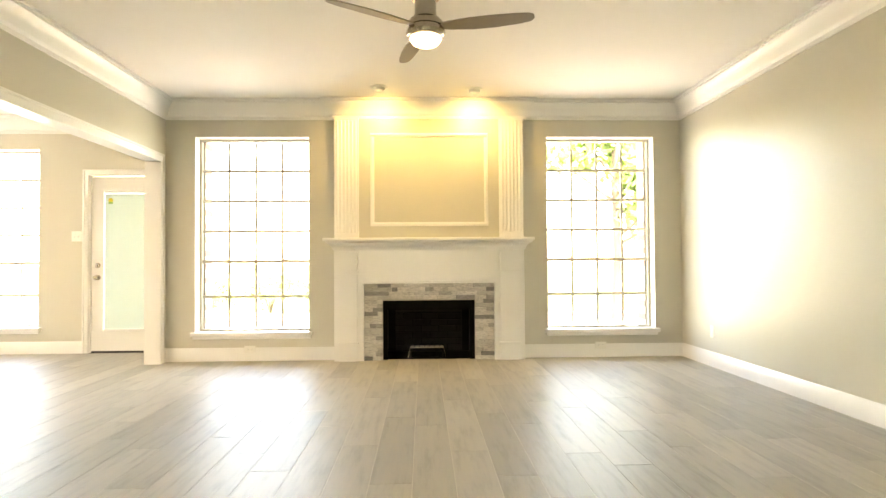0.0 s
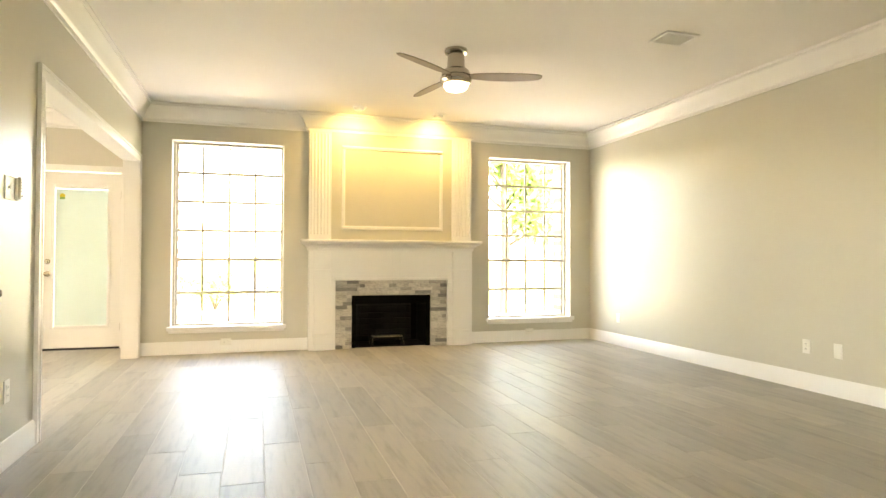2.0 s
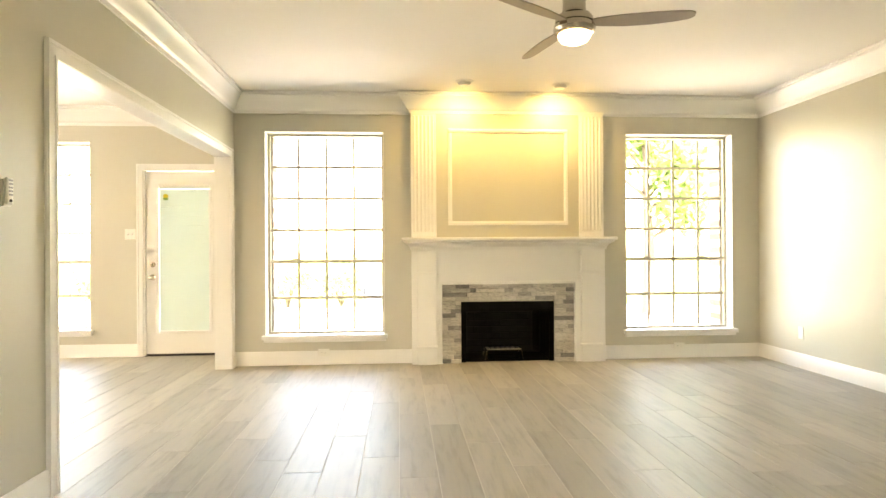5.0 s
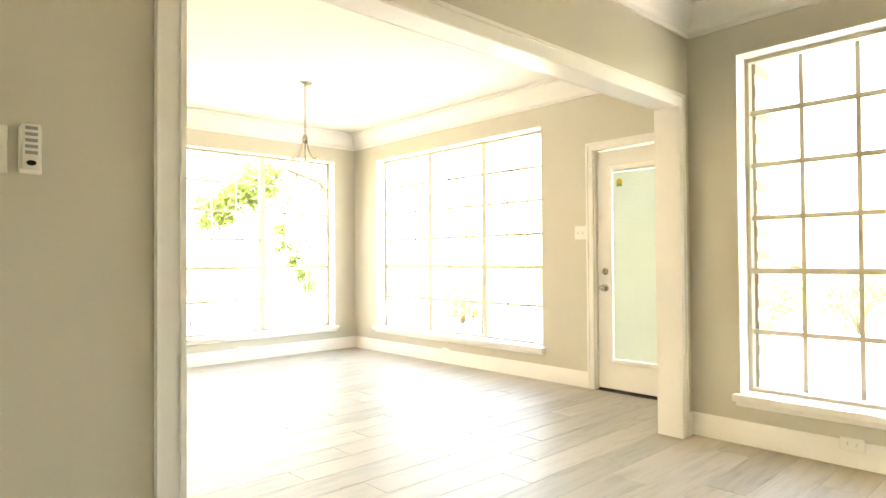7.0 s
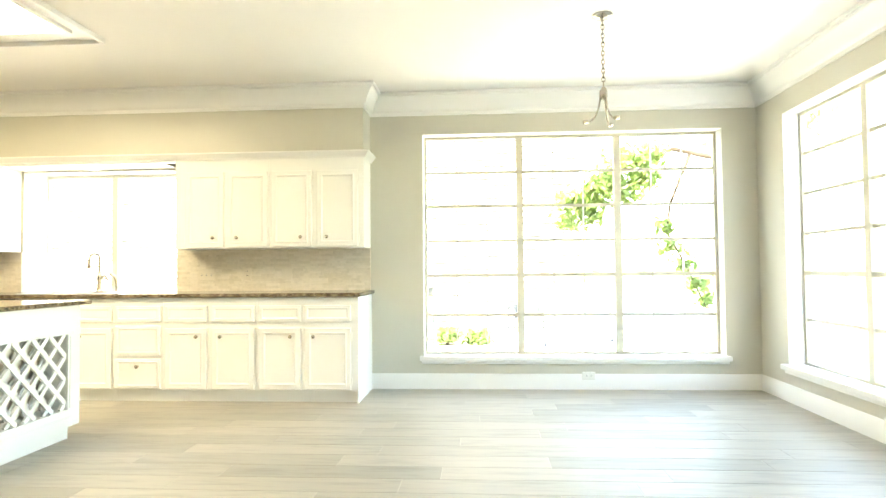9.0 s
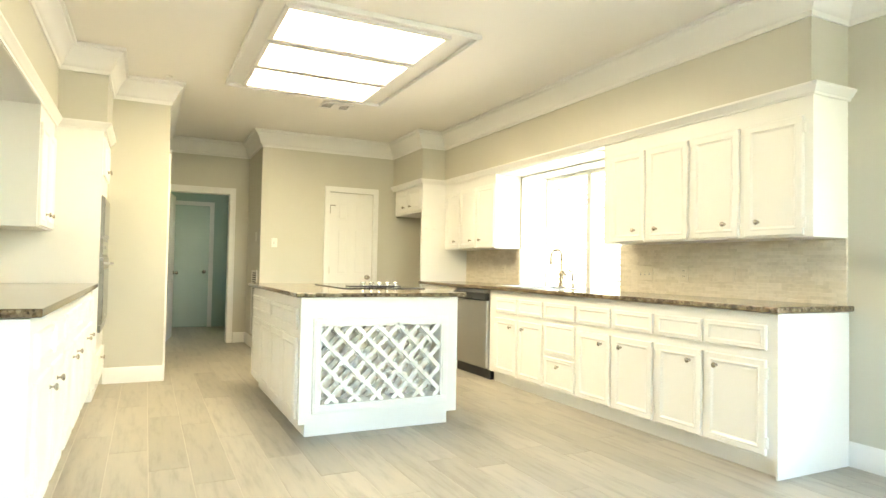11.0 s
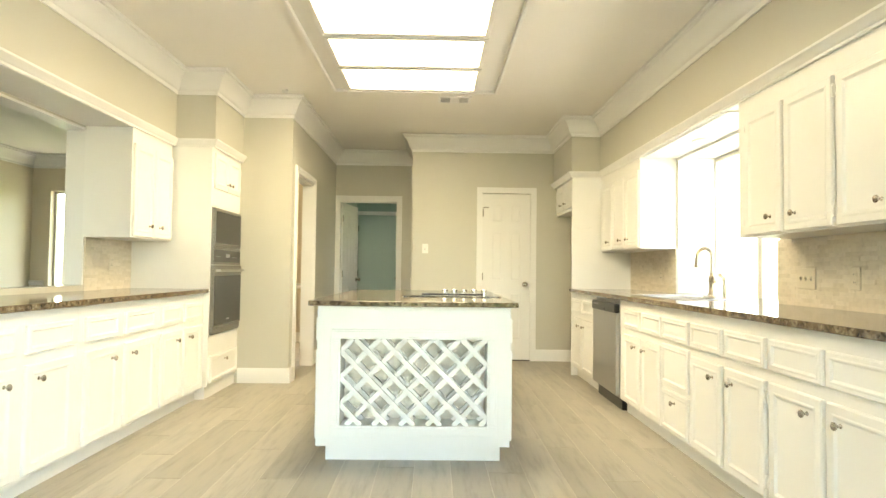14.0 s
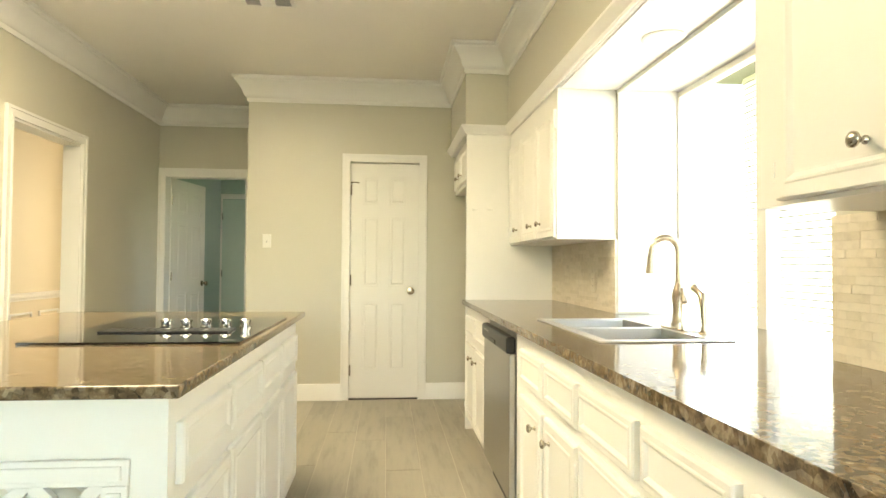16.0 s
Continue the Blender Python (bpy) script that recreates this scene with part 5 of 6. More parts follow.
SX0, SX1, SY0, SY1 = -6.955, -6.53, 1.25, 2.03
slab("countertop", [(KW + 0.001, SX0, -0.33, 4.325), (SX1, -6.362, -0.33, 4.325), (SX0, SX1, -0.33, SY0), (SX0, SX1, SY1, 4.325), (-7.33, KW + 0.001, SINK_WIN[0] + 0.005, SINK_WIN[1] - 0.005)], "polished brown granite countertop along the sink wall")
slab("countertop", [(-3.06, KE - 0.001, 1.027, 3.825), (KE - 0.001, LW + 0.16, PASS[0] + 0.013, PASS[1] - 0.013)], "polished brown granite peninsula countertop through the pass-through")

# stone splashbacks behind
def splash(parent, face, c, a0, a1, z0, z1, seed, joined=False):
    rnd = random.Random(seed)
    course, z = 0.0228, z0
    stock, all_v, all_f = {}, [], []
    while z < z1 - 0.005:
        h = min(course, z1 - z)
        a = a0
        while a < a1 - 1e-4:
            n = rnd.choice((0.05, 0.07, 0.085, 0.1, 0.13))
            if a1 - a - n < 0.04:
                n = a1 - a
            deep = rnd.choice((0.0142, 0.0148, 0.0153, 0.016))
            key = (round(n, 3), deep, round(h, 4))
            if key not in stock:
                stock[key] = brick_mesh("stone", deep, n - 0.0002, h - 0.0002, 0.0008, face, SPLASH)
            if joined:
                me = stock[key]
                base = len(all_v)
                all_v += [(v.co.x + c, v.co.y + a + n / 2, v.co.z + z + h / 2) for v in me.vertices]
                all_f += [tuple(base + i for i in p.vertices) for p in me.polygons]
            else:
                piece("stone", stock[key], parent, (c, a + n / 2, z + h / 2))
            a += n
        z += h
    if joined:
        me = bpy.data.meshes.new("stones")
        me.from_pydata(all_v, [], all_f)
        me.materials.append(SPLASH_FAR)
        tagged(new("stones", me), kind="stuff").parent = parent


def island():
    X0, X1, Y0, Y1 = -5.365, -4.265, 0.79, 2.615
    i = thing("kitchen_island", pose(X0, Y0, 0), "white kitchen island with a lattice wine rack", "kitchen island")
    w, d = X1 - X0, Y1 - Y0
    a, b, z0, z1 = 0.13, 0.965, 0.205, 0.695
    part("body", one_box(0, w, 0, d - 0.25, 0.09, 0.883), CAB, i)
    for p, q in ((0, a), (b, w)):
        part("front_stile", one_box(p, q, d - 0.25, d, 0.09, 0.883), CAB, i)
    for p, q in ((0.09, z0), (z1, 0.883)):
        part("front_rail", one_box(a, b, d - 0.25, d, p, q), CAB, i)
    part("rack_back", one_box(a, b, d - 0.25, d - 0.17, z0, z1), RACK_WOOD, i, "bare tan wood back of the rack")
    part("toe_kick", one_box(0.05, w - 0.05, 0.05, d - 0.045, 0, 0.09), CAB, i)
    bm = bmesh.new()
    for q in ((a - 0.055, b + 0.055, z0 - 0.055, z0), (a - 0.055, b + 0.055, z1, z1 + 0.055), (a - 0.055, a, z0, z1), (b, b + 0.055, z0, z1)):
        box(bm, q[0], q[1], d, d + 0.012, q[2], q[3], 0.003)
        box(bm, q[0] + 0.012, q[1] - 0.012, d + 0.012, d + 0.018, q[2] + 0.012, q[3] - 0.012, 0.003)
    part("rack_frame", bm, CAB, i, "white moulded frame round the rack")
    # two crossing layers of slats, cut to the opening
    def lattice(sign, y):
        pitch, half = 0.152, 0.0145
        s2 = math.sqrt(0.5)
        c = -3.0
        while c < 3.0:
            # line: z - z0 = sign * (x - a) + c
            pts = []
            for x, z in ((a, z0 + c), (b, z0 + c + sign * (b - a))):
                pts.append((x, z))
            for z in (z0, z1):
                x = a + (z - z0 - c) / sign
                pts.append((x, z))
            ins = sorted({(round(x, 4), round(z, 4)) for x, z in pts if a - 1e-3 <= x <= b + 1e-3 and z0 - 1e-3 <= z <= z1 + 1e-3})
            if len(ins) >= 2 and ins[-1][0] - ins[0][0] > 0.03:
                (xa, za), (xb, zb) = ins[0], ins[-1]
                n = math.hypot(xb - xa, zb - za)
                bm = one_box(0, n, -0.0088, 0.0088, -half, half, 0.0015)
                bm.transform(Matrix.Translation((xa, y, za)) @ Matrix.Rotation(-math.atan2(zb - za, xb - xa), 4, "Y"))
                part("slat", bm, CAB, i)
            c += pitch
    for y in (d - 0.012, d - 0.14):
        lattice(1, y)
        lattice(-1, y - 0.004)
    for side, m in (("east", Matrix.Translation((w, 0, 0)) @ Matrix.Rotation(radians(90), 4, "Z")), ("west", Matrix.Translation((0, d, 0)) @ Matrix.Rotation(radians(-90), 4, "Z"))):
        n = 4
        for k in range(n):
            x0 = 0.05 + k * (d - 0.09) / n
            x1 = x0 + (d - 0.09) / n - 0.02
            for nm, za, zb in (("drawer", 0.675, 0.81), ("door", 0.113, 0.622)):
                f = front(i, nm, x0, x1, za, zb)
                f.matrix_local = m
    c = thing("countertop", pose(0, 0, 0), "polished brown granite island countertop", "countertop")
    part("slab", one_box(-5.405, -4.22, 0.74, 2.672, 0.884, 0.912, 0.005), GRANITE, c)
    k = thing("cooktop", pose(-5.06, 1.56, 0.912), "black glass electric cooktop with chrome knobs", "cooktop")
    part("glass_top", one_box(-0.315, 0.34, -0.41, 0.47, 0.0, 0.007, 0.002), BLACK_GLASS, k)
    part("downdraft_vent", one_box(-0.215, 0.22, 0.1, 0.22, 0.007, 0.013, 0.002), BLACK_PLASTIC, k)
    for q in range(14):
        part("vent_slot", one_box(-0.195 + q * 0.027, -0.18 + q * 0.027, 0.12, 0.2, 0.013, 0.0145), DARK_STEEL, k)
    for q in range(5):
        m = Matrix.Translation((-0.235 + q * 0.072, 0.04, 0.007))
        part("control_knob", lathe(bmesh.new(), [(0.022, 0), (0.022, 0.006), (0.018, 0.008), (0.018, 0.02), (0.021, 0.022), (0.021, 0.03), (0.016, 0.034), (0, 0.034)], m, 20), CHROME, k, "round chrome knob", True)
    part("badge", one_box(-0.29, -0.24, 0.42, 0.432, 0.007, 0.0076), STEEL, k)


island()


def dishwasher():
    d = thing("dishwasher", pose(-6.40, 0.605, 0, 0, 0, 90), "stainless steel dishwasher with a black control strip", "dishwasher")
    w = 0.70
    part("tub", one_box(0.005, w - 0.005, 0.0, 0.6, 0.1, 0.868), GREY_PLASTIC, d)
    part("door", one_box(0.004, w - 0.004, -0.032, 0.0, 0.12, 0.764, 0.006), STEEL, d, "brushed steel door")
    p = part("control_panel", one_box(0.004, w - 0.004, -0.045, 0.0, 0.765, 0.842, 0.012), BLACK_PLASTIC, d, "black control strip")
    part("latch", one_box(w / 2 - 0.07, w / 2 + 0.07, -0.05, -0.044, 0.775, 0.795, 0.003), BLACK_PLASTIC, p)
    for k in range(5):
        part("button", one_box(0.08 + k * 0.03, 0.1 + k * 0.03, -0.0462, -0.045, 0.812, 0.822), GREY_PLASTIC, p)
    part("kick_plate", one_box(0.004, w - 0.004, 0.02, 0.08, 0.004, 0.098, 0.004), BLACK_PLASTIC, d, "black kick plate")


dishwasher()


def sink():
    s = thing("kitchen_sink", pose(0, 0, 0.912), "stainless steel double-bowl drop-in sink", "sink")
    cy = (SY0 + SY1) / 2
    rim = bmesh.new()
    for r in ((SX0 - 0.02, SX0 + 0.055, SY0 - 0.02, SY1 + 0.02), (SX1 - 0.02, SX1 + 0.02, SY0 - 0.02, SY1 + 0.02), (SX0 + 0.055, SX1 - 0.02, SY0 - 0.02, SY0 + 0.02), (SX0 + 0.055, SX1 - 0.02, SY1 - 0.02, SY1 + 0.02), (SX0 + 0.055, SX1 - 0.02, cy - 0.018, cy + 0.018)):
        box(rim, *r, 0.0, 0.006, 0.002)
    part("rim", rim, SINK_STEEL, s)
    for y0, y1 in ((SY0 + 0.02, cy - 0.018), (cy + 0.018, SY1 - 0.02)):
        x0, x1, z = SX0 + 0.055, SX1 - 0.02, -0.19
        bm = bmesh.new()
        a = [bm.verts.new(p) for p in ((x0, y0, 0.003), (x1, y0, 0.003), (x1, y1, 0.003), (x0, y1, 0.003))]
        b = [bm.verts.new(p) for p in ((x0 + 0.02, y0 + 0.02, z), (x1 - 0.02, y0 + 0.02, z), (x1 - 0.02, y1 - 0.02, z), (x0 + 0.02, y1 - 0.02, z))]
        for k in range(4):
            bm.faces.new((a[k], a[(k + 1) % 4], b[(k + 1) % 4], b[k]))
        bm.faces.new(b)
        bmesh.ops.solidify(bm, geom=bm.faces[:], thickness=0.002)
        bowl = part("bowl", bm, SINK_STEEL, s)
        part("drain", lathe(bmesh.new(), [(0, 0.001), (0.03, 0.001), (0.042, 0.003), (0.045, 0.0), (0.045, -0.01), (0, -0.01)], Matrix.Translation(((x0 + x1) / 2, (y0 + y1) / 2, z + 0.003)), 20), CHROME, bowl, "", True)
    f = thing("faucet", pose(-6.945, 1.715, 0.918), "gooseneck pull-down faucet in champagne nickel", "faucet")
    part("deck_plate", one_box(-0.03, 0.03, -0.1, 0.1, 0.0, 0.008, 0.004), FAUCET, f)
    part("body", lathe(bmesh.new(), [(0.028, 0.006), (0.03, 0.02), (0.024, 0.035), (0.022, 0.09), (0.027, 0.12), (0.025, 0.145), (0.017, 0.165), (0.014, 0.18)], None, 20), FAUCET, f, "", True)
    arc = [(0, 0, 0.16), (0, 0, 0.3)] + [(0.045 - 0.045 * math.cos(t), -0.02 * (1 - math.cos(t)), 0.3 + 0.055 * math.sin(t)) for t in [math.pi * k / 12 for k in range(1, 13)]] + [(0.093, -0.041, 0.27)]
    part("spout", tube(bmesh.new(), arc, 0.0125, 14), FAUCET, f, "", True)
    part("spray_head", lathe(bmesh.new(), [(0.014, 0.285), (0.015, 0.26), (0.02, 0.225), (0.021, 0.215), (0, 0.213)], Matrix.Translation((0.093, -0.041, 0)), 16), FAUCET, f, "", True)
    part("lever", tube(bmesh.new(), [(0.0, 0.02, 0.13), (0.01, 0.05, 0.15), (0.02, 0.075, 0.135), (0.026, 0.095, 0.11)], [0.013, 0.012, 0.009, 0.011], 12), FAUCET, f, "", True)
    p = thing("side_sprayer", pose(-6.96, 1.875, 0.918), "side sprayer in champagne nickel", "sprayer")
    part("base", lathe(bmesh.new(), [(0.022, 0), (0.022, 0.006), (0.014, 0.014), (0.012, 0.03)], None, 16), FAUCET, p, "", True)
    part("wand", tube(bmesh.new(), [(0, 0, 0.02), (0.0, -0.003, 0.09), (0.0, -0.016, 0.14), (0.0, -0.05, 0.155), (0.0, -0.07, 0.165)], [0.011, 0.013, 0.015, 0.012, 0.016], 12), FAUCET, p, "", True)


sink()


def light_box():
    x0, x1, y0, y1 = -5.48, -3.985, 0.60, 2.70
    f = thing("ceiling_light", pose(x0, y0, H), "large framed fluorescent ceiling light with three lit panels", "ceiling light")
    w, d = x1 - x0, y1 - y0
    bm = bmesh.new()
    e, i = 0.025, 0.16
    part("backing", one_box(0.01, w - 0.01, 0.01, d - 0.01, -0.012, -0.001), TRIM, f)
    for q in ((0, w, 0, e), (0, w, d - e, d), (0, e, e, d - e), (w - e, w, e, d - e)):
        box(bm, *q, -0.04, -0.001, 0.006)
    part("outer_moulding", bm, TRIM, f)
    py = [(0.1, 0.62), (0.725, 1.265), (1.385, 1.955)]
    px0, px1 = 0.225, w - 0.175
    for a, b in py:
        bm = bmesh.new()
        t = 0.036
        for q in ((px0 - t, px1 + t, a - t, a), (px0 - t, px1 + t, b, b + t), (px0 - t, px0, a, b), (px1, px1 + t, a, b)):
            box(bm, *q, -0.036, -0.01, 0.005)
        part("panel_moulding", bm, TRIM, f)
        part("diffuser", one_box(px0, px1, a, b, -0.02, -0.014), PANEL_LIGHT, f, "lit white diffuser panel")


light_box()
sd = thing("smoke_detector", pose(-3.526, 0.515, H), "small white ceiling sensor", "sensor")
part("cap", lathe(bmesh.new(), [(0, 0), (0.03, 0), (0.03, -0.012), (0.022, -0.02), (0, -0.022)], None, 20), PLASTIC, sd, "", True)
th = thing("return_grille", pose(-4.645, -1.85, 0, 0, 0, 90), "white slatted return air grille low on the hall wall", "air vent")
part("frame", boxes((0, 0.4, -0.012, 0, 0.18, 0.21), (0, 0.4, -0.012, 0, 0.97, 1.0), (0, 0.03, -0.012, 0, 0.21, 0.97), (0.37, 0.4, -0.012, 0, 0.21, 0.97)), TRIM, th)
for k in range(26):
    part("slat", one_box(0.03, 0.37, -0.009, -0.004, 0.222 + k * 0.0288, 0.238 + k * 0.0288), TRIM, th)
# Dark sheet in place of the shaded hollow behind the grille.
part("backing", one_box(0.02, 0.38, -0.003, -0.001, 0.2, 0.98), DARK, th)


# ---- outdoors ----
def leaves(name, blobs, count, size, parent, seed, material=LEAF):
    rnd = np.random.RandomState(seed)
    verts, faces = [], []
    share = sum(b[3] ** 2 for b in blobs)
    for cx, cy, cz, r in blobs:
        for _ in range(int(count * r * r / share)):
            v = rnd.normal(size=3) * r * 0.58
            c = np.array((cx, cy, cz)) + v * (1, 1, 0.8)
            a = rnd.normal(size=3)
            a /= np.linalg.norm(a)
            b = np.cross(a, rnd.normal(size=3))
            b /= np.linalg.norm(b)
            s = size * rnd.uniform(0.6, 1.3)
            n = len(verts)
            verts += [tuple(c - a * s), tuple(c + b * s * 0.45), tuple(c + a * s), tuple(c - b * s * 0.45)]
            faces.append((n, n + 1, n + 2, n + 3))
    me = bpy.data.meshes.new(name)
    me.from_pydata(verts, [], faces)
    me.materials.append(material)
    ob = new(name, me)
    ob.parent = parent
    return ob


def tree(x, y, h, spread, seed, low=0.45, count=2600, size=0.11):
    rnd = random.Random(seed)
    t = thing("tree", pose(x, y, -0.15), "green leafy tree in the sunny yard", "tree", "yard trees")
    bm = bmesh.new()
    tube(bm, [(0, 0, 0), (0.05, 0.02, h * 0.3), (0.0, 0.08, h * 0.6), (0.06, 0.05, h * 0.85)], [0.13, 0.1, 0.07, 0.03], 10)
    blobs = []
    for k in range(9):
        a, z = rnd.uniform(0, 6.28), h * rnd.uniform(low, 0.85)
        r = spread * rnd.uniform(0.5, 1.0)
        end = (r * math.cos(a), r * math.sin(a), z + rnd.uniform(-0.1, 0.5))
        tube(bm, [(0, 0.05, z * 0.8), (end[0] * 0.5, end[1] * 0.5, z * 0.95), end], [0.045, 0.03, 0.012], 7)
        blobs.append((*end, spread * rnd.uniform(0.28, 0.5)))
        blobs.append((end[0] * 0.55, end[1] * 0.55, z + 0.2, spread * rnd.uniform(0.2, 0.35)))
    part("trunk", bm, BARK, t, "", True)
    leaves("crown", blobs, count, size, t, seed)



def leaning_tree():
    """A young tree whose long limb hangs before the nook's side window."""
    t = thing("tree", pose(-8.5, 8.68, -0.18), "bright green tree with a drooping limb outside the nook window", "tree", "yard trees")
    bm = bmesh.new()
    tube(bm, [(0, 0, 0), (0.05, -0.02, 1.0), (0.02, -0.1, 2.0), (0.06, -0.15, 3.4)], [0.1, 0.08, 0.06, 0.025], 10)
    tube(bm, [(0.03, -0.08, 1.9), (0.3, -0.7, 2.45), (0.45, -1.3, 2.55), (0.5, -1.9, 2.3), (0.5, -2.4, 1.95)], [0.05, 0.035, 0.026, 0.016, 0.008], 8)
    tube(bm, [(0.4, -1.1, 2.5), (0.5, -1.35, 1.95), (0.52, -1.4, 1.65), (0.5, -1.2, 1.3), (0.5, -1.0, 0.85)], [0.022, 0.016, 0.013, 0.009, 0.006], 7)
    part("trunk", bm, BARK, t, "", True)
    blobs = [(0.5, -1.55, 2.5, 0.16), (0.45, -1.75, 2.45, 0.16), (0.5, -1.6, 2.25, 0.17), (0.55, -1.95, 2.3, 0.17), (0.5, -1.85, 2.1, 0.19), (0.5, -2.1, 2.15, 0.17), (0.5, -2.2, 2.0, 0.16),
             (0.5, -2.42, 2.0, 0.13), (0.5, -2.45, 1.78, 0.12), (0.5, -2.2, 1.85, 0.14), (0.52, -1.4, 1.7, 0.09), (0.5, -1.32, 1.5, 0.1), (0.5, -1.2, 1.3, 0.1), (0.5, -1.08, 1.1, 0.1), (0.5, -0.98, 0.92, 0.09), (0, -0.3, 3.0, 0.4), (0, 0.1, 3.2, 0.45)]
    leaves("crown", blobs, 6500, 0.046, t, 3)


def shrub(x, y, r, seed):
    t = thing("shrub", pose(x, y, -0.15), "leafy green shrub beside the patio", "shrub", "garden shrubs")
    rnd = random.Random(seed)
    bm = bmesh.new()
    blobs = []
    for k in range(6):
        a = k * 1.05
        end = (r * 0.6 * math.cos(a), r * 0.6 * math.sin(a), r * rnd.uniform(0.6, 1.3))
        tube(bm, [(0, 0, 0), (end[0] * 0.4, end[1] * 0.4, end[2] * 0.6), end], [0.02, 0.015, 0.006], 6)
        blobs.append((*end, r * 0.55))
    part("stem", bm, BARK, t)
    leaves("foliage", blobs, 900, 0.055, t, seed)


structure("ground", one_box(-400, 400, -400, 400, -0.4, -0.17), GRASS, "sunlit lawn round the house", "ground")
structure("pavement_north", one_box(-8.5, 6.0, KN + 0.3, 14.6, -0.2, -0.12), CONCRETE, "pale concrete patio behind the house", "patio")
structure("pavement_living", one_box(-2.1, 6.0, LN + 0.42, KN + 0.3, -0.2, -0.12), CONCRETE, "pale concrete patio behind the house", "patio")
structure("pavement_west", one_box(-26.0, -8.5, -3.0, 18.0, -0.2, -0.13), CONCRETE, "pale concrete side path", "path")
structure("roof", boxes((KW - 0.4, LE + 0.5, -5.0, KN + 0.4, H + 0.14, H + 0.3)), ROOFING, "overhanging shingle roof of the house", "roof")
structure("soffit_eaves", boxes((KW - 0.35, -2.2, KN + 0.18, KN + 0.35, H + 0.08, H + 0.139), (KW - 0.35, KW - 0.18, LS, KN + 0.18, H + 0.08, H + 0.139), (-2.19, LE + 0.4, LN + 0.18, LN + 0.6, H + 0.08, H + 0.139)), TRIM, "white painted eaves", "eaves")

leaning_tree()
tree(4.2, 12.4, 4.4, 1.2, 8, 0.3, 3600, 0.11)
for n, (x, y, r) in enumerate(((-3.2, 15.2, 0.6), (-2.0, 15.4, 0.65), (-4.6, 15.2, 0.55), (-6.0, 15.0, 0.6), (-7.5, 15.2, 0.5), (-9.3, 12.3, 0.5), (-8.9, 11.6, 0.4), (-11.3, 4.75, 0.19), (-11.4, 5.25, 0.17), (0.9, 15.4, 0.5))):
    shrub(x, y, r, 20 + n)


def neighbour():
    h = thing("neighbour_house", pose(-13.2, 0, -0.17), "neighbouring house with cream lap siding and a brick corner", "house")
    # Dark backing shows through the board gaps as painted lap shadows.
    part("wall", one_box(-6, -0.03, -8, 7.2, 0, 5.3), LAP_SHADE, h)
    n = 42
    for k in range(n):
        z = 0.02 + k * 0.125
        bm = bmesh.new()
        v = [bm.verts.new(p) for p in ((-0.03, -8, z), (0.012, -8, z), (-0.012, -8, z + 0.104), (-0.03, -8, z + 0.104), (-0.03, 7.2, z), (0.012, 7.2, z), (-0.012, 7.2, z + 0.104), (-0.03, 7.2, z + 0.104))]
        for q in ((0, 1, 2, 3), (7, 6, 5, 4), (0, 4, 5, 1), (1, 5, 6, 2), (2, 6, 7, 3), (3, 7, 4, 0)):
            bm.faces.new([v[i] for i in q])
        part("siding_board", bm, BOARD, h)
    bm = bmesh.new()
    v = [bm.verts.new(p) for p in ((0.5, -8.4, 5.25), (0.5, 7.6, 5.25), (-6.5, 7.6, 5.25), (-6.5, -8.4, 5.25), (-3, -8.4, 7.2), (-3, 7.6, 7.2))]
    for q in ((0, 1, 5, 4), (2, 3, 4, 5), (1, 2, 5), (3, 0, 4), (3, 2, 1, 0)):
        bm.faces.new([v[i] for i in q])
    part("roof", bm, ROOFING, h)


neighbour()


def patio_chair(m, label):
    c = thing("patio_chair", m, label, "chair", "patio chairs")
    part("seat", one_box(-0.24, 0.24, -0.24, 0.24, 0.41, 0.44, 0.012), METAL_CHAIR, c)
    bm = one_box(-0.23, 0.23, 0.0, 0.025, 0.0, 0.48, 0.01)
    bm.transform(Matrix.Translation((0, 0.23, 0.43)) @ Matrix.Rotation(radians(-14), 4, "X"))
    part("backrest", bm, METAL_CHAIR, c)
    for x in (-0.23, 0.23):
        for y, top in ((-0.22, 0.63), (0.22, 0.63)):
            part("leg", tube(bmesh.new(), [(x * 1.1, y * 1.12, 0), (x, y, 0.42), (x, y, top)], 0.014, 8), METAL_CHAIR, c)
        part("armrest", one_box(x - 0.025, x + 0.025, -0.25, 0.26, 0.63, 0.655, 0.008), METAL_CHAIR, c)


patio_chair(pose(-0.9, 11.4, -0.12, 0, 0, 40), "dark metal patio chair on the pale concrete")
patio_chair(pose(-0.35, 12.3, -0.12, 0, 0, -50), "dark metal patio chair on the pale concrete")
patio_chair(pose(-7.95, 10.2, -0.12, 0, 0, 150), "dark metal patio chair on the pale concrete")
patio_chair(pose(-7.15, 10.5, -0.12, 0, 0, 200), "dark metal patio chair on the pale concrete")
patio_chair(pose(-10.95, 6.0, -0.13, 0, 0, 75), "dark metal patio chair beside the side path")


